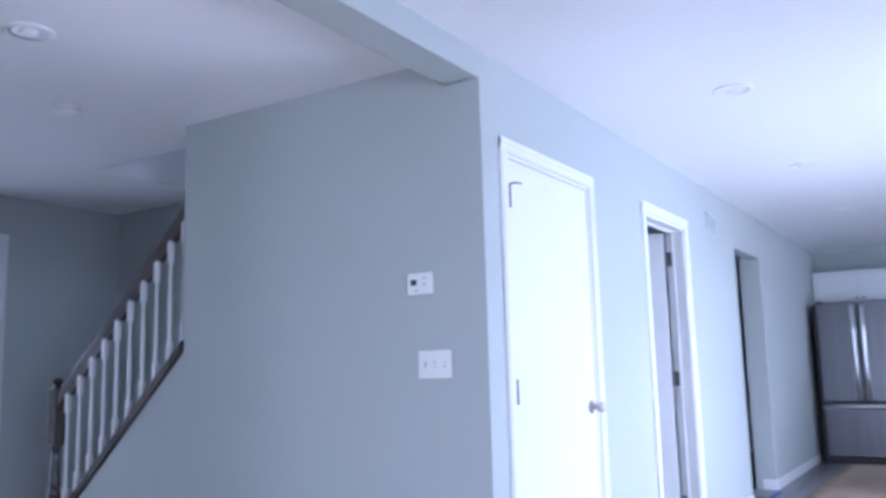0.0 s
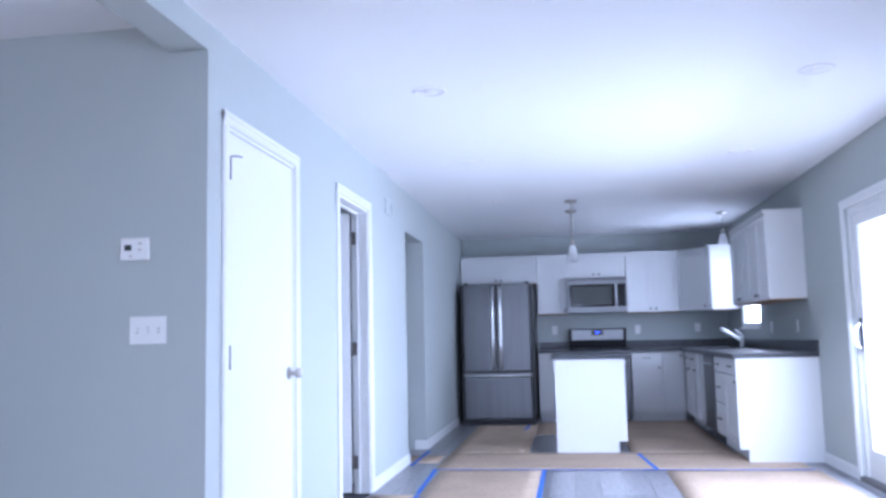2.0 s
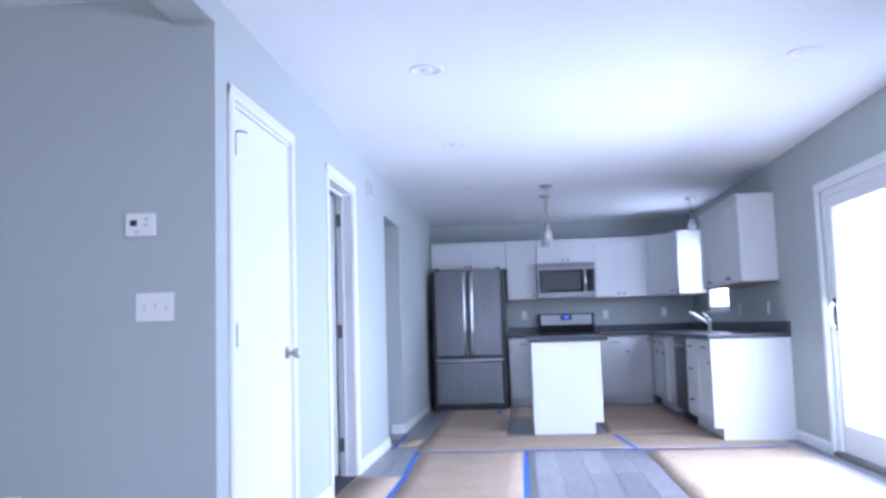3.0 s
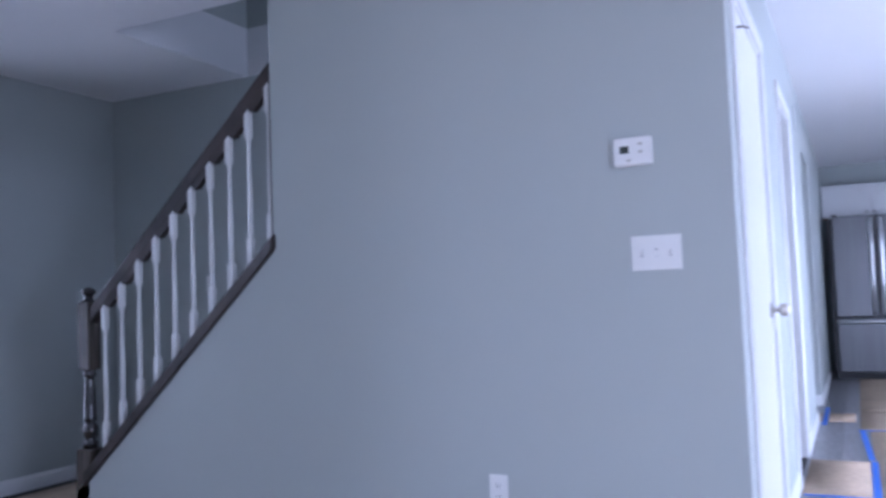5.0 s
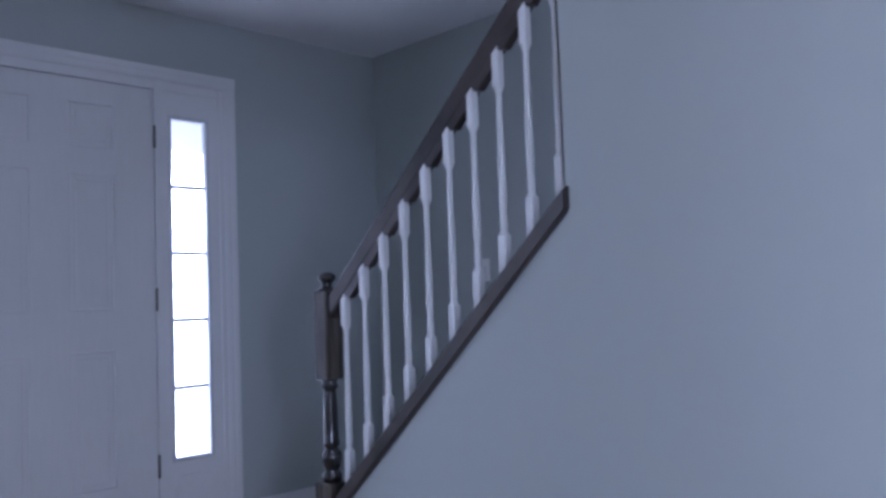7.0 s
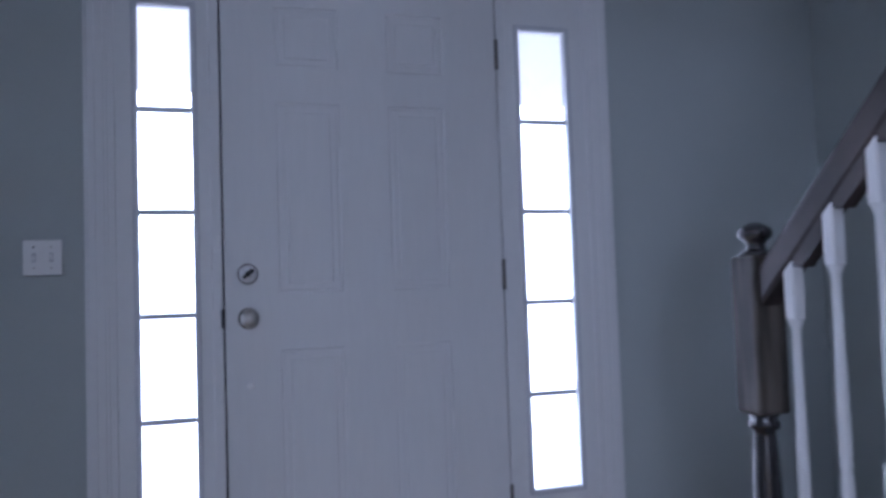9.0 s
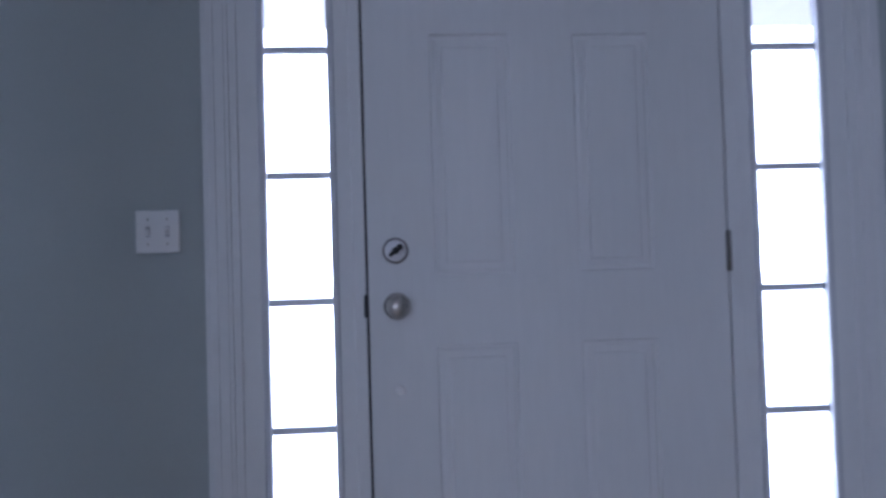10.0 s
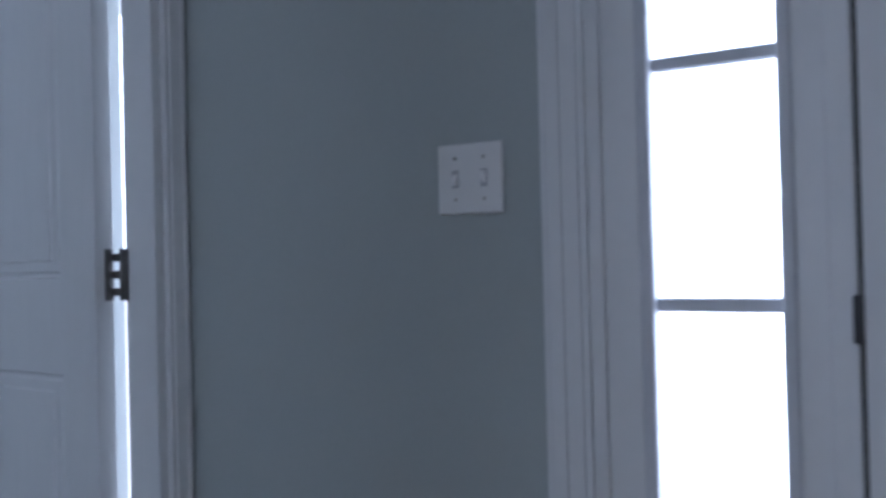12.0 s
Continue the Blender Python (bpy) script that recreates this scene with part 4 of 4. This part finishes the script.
part("window_frame", boxes([(3.520, 3.610, SIDEWIN[0], SIDEWIN[0] + 0.05, 0.85, 2.05), (3.520, 3.610, SIDEWIN[1] - 0.05, SIDEWIN[1], 0.85, 2.05),
                            (3.520, 3.610, SIDEWIN[0] + 0.05, SIDEWIN[1] - 0.05, 0.85, 0.90), (3.520, 3.610, SIDEWIN[0] + 0.05, SIDEWIN[1] - 0.05, 2.0, 2.05)]), TRIM, w)
# frame of the added, unseen study window
w = tagged(new("window_study"), "unseen white framed study window, added to light the foyer", "window", "", "structure")
ya, yb, za, zb = STUDYWIN
part("window_frame", boxes([(-5.2, -5.12, ya, ya + 0.05, za, zb), (-5.2, -5.12, yb - 0.05, yb, za, zb), (-5.2, -5.12, ya + 0.05, yb - 0.05, za, za + 0.05), (-5.2, -5.12, ya + 0.05, yb - 0.05, zb - 0.05, zb)]), TRIM, w)
# frame of the assumed, unseen back opening
w = tagged(new("window_living"), "unseen tall white framed opening assumed behind the living space", "window", "", "structure")
xa, xb, za, zb = BACKWIN
part("window_frame", boxes([(xa, xa + 0.05, YB - 0.10, YB - 0.02, za, zb), (xb - 0.05, xb, YB - 0.10, YB - 0.02, za, zb), (0.62, 0.68, YB - 0.10, YB - 0.02, za + 0.05, zb - 0.05),
                            (xa + 0.05, xb - 0.05, YB - 0.10, YB - 0.02, za, za + 0.05), (xa + 0.05, xb - 0.05, YB - 0.10, YB - 0.02, zb - 0.05, zb)]), TRIM, w)

# fridge: two doors over a drawer
fr = thing("refrigerator", "stainless steel french-door refrigerator with bottom freezer drawer", "refrigerator", (0.075, 7.30, 0))
# black body wider than the doors: its edges imitate the shaded side gaps
part("body", bx(0.0, 0.915, 0.065, 0.965, 0.03, 1.745, bevel=0.004), DARK, fr, "black body, its edges beside the doors standing in for shadow gaps")
for x0, x1 in ((0.040, 0.4545), (0.4605, 0.875)):
    dr = part("door", bx(x0, x1, 0.0, 0.063, 0.665, 1.755, bevel=0.010, segments=2), STEEL, fr)
    hx = 0.410 if x0 < 0.1 else 0.505
    part("handle", tb([(hx, 0.0, 0.705), (hx, -0.050, 0.735), (hx, -0.064, 1.00), (hx, -0.068, 1.20), (hx, -0.064, 1.42), (hx, -0.050, 1.675), (hx, 0.0, 1.705)], 0.023, 14), STEELH, dr, "bright bar handle")
dr = part("freezer_drawer", bx(0.040, 0.875, 0.0, 0.063, 0.075, 0.655, bevel=0.010, segments=2), STEEL, fr)
part("handle", tb([(0.05, 0.0, 0.615), (0.065, -0.050, 0.615), (0.26, -0.062, 0.615), (0.458, -0.066, 0.615), (0.655, -0.062, 0.615), (0.85, -0.050, 0.615), (0.865, 0.0, 0.615)], 0.023, 14), STEELH, dr, "bright bar handle")
part("grille", bx(0.01, 0.905, 0.03, 0.06, 0.0, 0.07), DARK, fr, "black toe grille")
for x in (0.07, 0.845):
    part("hinge_cover", bx(x - 0.03, x + 0.03, 0.02, 0.14, 1.756, 1.775, bevel=0.004), DARK, fr)

# range
rg = thing("range", "stainless steel range with black cooktop and blue clock", "range", (1.420, 7.64, 0))
part("body", bx(0.0, 0.755, 0.03, 0.655, 0.03, 0.895), STEEL, rg)
part("cooktop", bx(-0.002, 0.757, -0.012, 0.60, 0.896, 0.914, bevel=0.004), COOKTOP, rg, "black glass cooktop")
bd = part("backguard", bx(0.0, 0.755, 0.585, 0.652, 0.896, 1.175, bevel=0.008), COOKTOP, rg, "black edged backguard")
part("control_panel", bx(0.035, 0.720, 0.580, 0.588, 1.022, 1.160, bevel=0.003), STEELM, bd, "steel control panel")
part("clock_frame", bx(0.300, 0.455, 0.576, 0.581, 1.085, 1.150), DARK, bd, "black clock window")
part("clock", boxes([(0.358, 0.370, 0.574, 0.5765, 1.112, 1.132), (0.375, 0.387, 0.574, 0.5765, 1.112, 1.132), (0.392, 0.404, 0.574, 0.5765, 1.112, 1.132)]), BLUE, bd, "lit blue digits")
ov = part("oven_door", bx(0.006, 0.749, -0.015, 0.029, 0.235, 0.800, bevel=0.006), STEEL, rg)
part("window", bx(0.13, 0.625, -0.018, -0.014, 0.34, 0.66), BLACKGLASS, ov, "black oven window")
part("handle", tb([(0.07, -0.015, 0.745), (0.08, -0.065, 0.745), (0.675, -0.065, 0.745), (0.685, -0.015, 0.745)], 0.012), STEELH, ov)
for k in range(4):
    part("burner_ring", lt([(0.075 + 0.01 * (k % 2), 0.0), (0.085 + 0.01 * (k % 2), 0.0), (0.085 + 0.01 * (k % 2), 0.001), (0.075 + 0.01 * (k % 2), 0.001), (0.075 + 0.01 * (k % 2), 0.0)], (0.2 + 0.36 * (k % 2), 0.14 + 0.29 * (k // 2), 0.9142), steps=24), HINGE, rg)
part("storage_drawer", bx(0.006, 0.749, -0.012, 0.029, 0.06, 0.228, bevel=0.005), STEEL, rg)
part("feet", boxes([(0.03, 0.07, 0.06, 0.10, 0, 0.03), (0.68, 0.72, 0.06, 0.10, 0, 0.03), (0.03, 0.07, 0.58, 0.62, 0, 0.03), (0.68, 0.72, 0.58, 0.62, 0, 0.03)]), DARK, rg)

mw = thing("microwave", "stainless steel over-the-range microwave under the cabinet", "microwave", (1.426, 7.905, 0))
part("body", bx(0.0, 0.757, 0.02, 0.394, 1.378, 1.833), DARK, mw)
part("front_frame", bx(0.0, 0.757, 0.0, 0.02, 1.378, 1.833, bevel=0.004), STEELM, mw)
part("door", bx(0.028, 0.604, -0.006, 0.001, 1.452, 1.748, bevel=0.003), BLACKGLASS, mw, "black glass door")
part("window", bx(0.062, 0.570, -0.008, -0.005, 1.482, 1.720), LCD, mw, "dark grey meshed window")
part("keypad", bx(0.640, 0.742, -0.004, 0.001, 1.452, 1.748), BLACKGLASS, mw, "black keypad")
part("handle", tb([(0.622, 0.0, 1.465), (0.622, -0.040, 1.485), (0.622, -0.045, 1.60), (0.622, -0.040, 1.715), (0.622, 0.0, 1.735)], 0.011), STEELH, mw)
part("vent_grille", bx(0.01, 0.747, -0.002, 0.001, 1.80, 1.828), STEEL, mw)

# island
isl = thing("kitchen_island", "white kitchen island with panelled end and doors on one side", "island", (0, 0, 0))
bm = bmesh.new()
prism(bm, [(1.288, 0.0), (1.858, 0.0), (1.858, 0.105), (1.938, 0.105), (1.938, 0.865), (1.288, 0.865)], "y", 4.840, 4.860)
part("end_panel", bm, CAB, isl)
part("body", bx(1.289, 1.920, 4.861, 6.24, 0.105, 0.865), CAB, isl)
part("plinth", bx(1.289, 1.858, 4.861, 6.24, 0.0, 0.105), CAB, isl)
for k in range(3):
    y0 = 4.865 + 0.457 * k
    f = part("door", bx(1.9205, 1.938, y0 + 0.002, y0 + 0.455, 0.112, 0.858, bevel=0.002), CAB, isl)
    part("handle", lt([(0.006, 0), (0.005, 0.012), (0.014, 0.020), (0.001, 0.028)], (1.938, y0 + 0.41, 0.80), "x", 12), NICKEL, f)
it = solid("island_worktop", bx(1.255, 2.005, 4.805, 6.275, 0.867, 0.905, bevel=0.004), GRANITE, "dark speckled granite island worktop", "worktop")

# ---------------------------------------------------------------- floor coverings


def sheet(x0, x1, y0, y1, z=0.0015):
    """A laid sheet of brown builder's paper, slightly wavy."""
    bm = bmesh.new()
    nx, ny = max(2, int((x1 - x0) / 0.12)), max(2, int((y1 - y0) / 0.12))
    grid = [[bm.verts.new((x0 + (x1 - x0) * i / nx, y0 + (y1 - y0) * j / ny, z + 0.0025 * (0.5 + 0.5 * noise.noise((x0 + i * 0.3, y0 + j * 0.22, 1.7))))) for j in range(ny + 1)] for i in range(nx + 1)]
    for i in range(nx):
        for j in range(ny):
            bm.faces.new((grid[i][j], grid[i + 1][j], grid[i + 1][j + 1], grid[i][j + 1])).smooth = True
    bmesh.ops.recalc_face_normals(bm, faces=bm.faces)
    bmesh.ops.solidify(bm, geom=list(bm.faces), thickness=-0.0008)
    return solid("paper_sheet", bm, KRAFT, "brown kraft paper sheet taped over the new floor", "floor covering", group="floor paper")


# the lengths running back to y -5.3 are unseen, added to bounce light upwards
for r in ((0.29, 3.30, 3.83, 4.82), (0.29, 1.02, 4.825, 7.42), (1.96, 2.88, 4.825, 7.70), (1.02, 1.96, 6.30, 7.60), (0.35, 1.195, -5.3, 3.825), (2.16, 3.33, 1.0, 3.825),
          (0.02, 0.345, 1.78, 2.70), (-0.10, 0.26, 4.195, 4.66), (-4.00, -2.98, -1.60, 0.95), (-2.97, 0.34, -1.6, -0.25), (-0.72, 0.34, -5.3, -1.61), (1.21, 2.10, -5.3, -1.2)):
    sheet(*r)


def tape(x0, y0, x1, y1, width=0.036):
    a, b = Vector((x0, y0)), Vector((x1, y1))
    n = (b - a).normalized()
    n = Vector((-n.y, n.x)) * width / 2
    bm = bmesh.new()
    prism(bm, [tuple(a - n), tuple(b - n), tuple(b + n), tuple(a + n)], "z", 0.0046, 0.0054)
    return solid("tape_strip", bm, TAPE, "strip of blue masking tape holding the paper", "tape", group="blue tape strips")


for r in ((0.27, 3.825, 3.30, 3.830), (1.20, 1.2, 1.20, 3.80), (2.02, 4.75, 2.10, 3.85), (0.355, 1.76, 0.355, 2.70), (0.03, 1.775, 0.34, 1.772), (0.05, 4.98, 0.05, 4.02), (0.88, 6.75, 0.905, 7.30), (0.345, 0.2, 0.345, 1.72), (0.345, 2.74, 0.30, 3.80)):
    tape(*r)

# planks, butted end to end with staggered joints
PW, PL = 0.181, 1.22
PM = {}


def plank(x, y0, y1):
    key = round(y1 - y0, 3)
    if key not in PM:
        PM[key] = mesh("plank", bx(-PW / 2 + 0.0008, PW / 2 - 0.0008, 0.0008, key - 0.0008, -0.006, 0.0, bevel=0.0012), PLANK)
    p = new("plank", PM[key])
    p.parent = floor
    p.location = (x, y0, 0)


rnd = random.Random(7)
for x0, x1, y0, y1 in ((0.0, XR, YB, YK), (XB, 0.0, YB, YL), (XF, 0.0, YL, 0.0), (-0.9, 0.0, HALL[0], HALL[1])):
    x = x0 + PW / 2
    while x < x1 + PW / 2 - 0.01:
        y = y0 - rnd.choice((0.2, 0.5, 0.8, 1.0))
        while y < y1:
            a, b = max(y, y0), min(y + PL, y1)
            if b - a > 0.03:
                plank(min(x, x1), round(a, 2), round(b, 2))
            y += PL
        x += PW
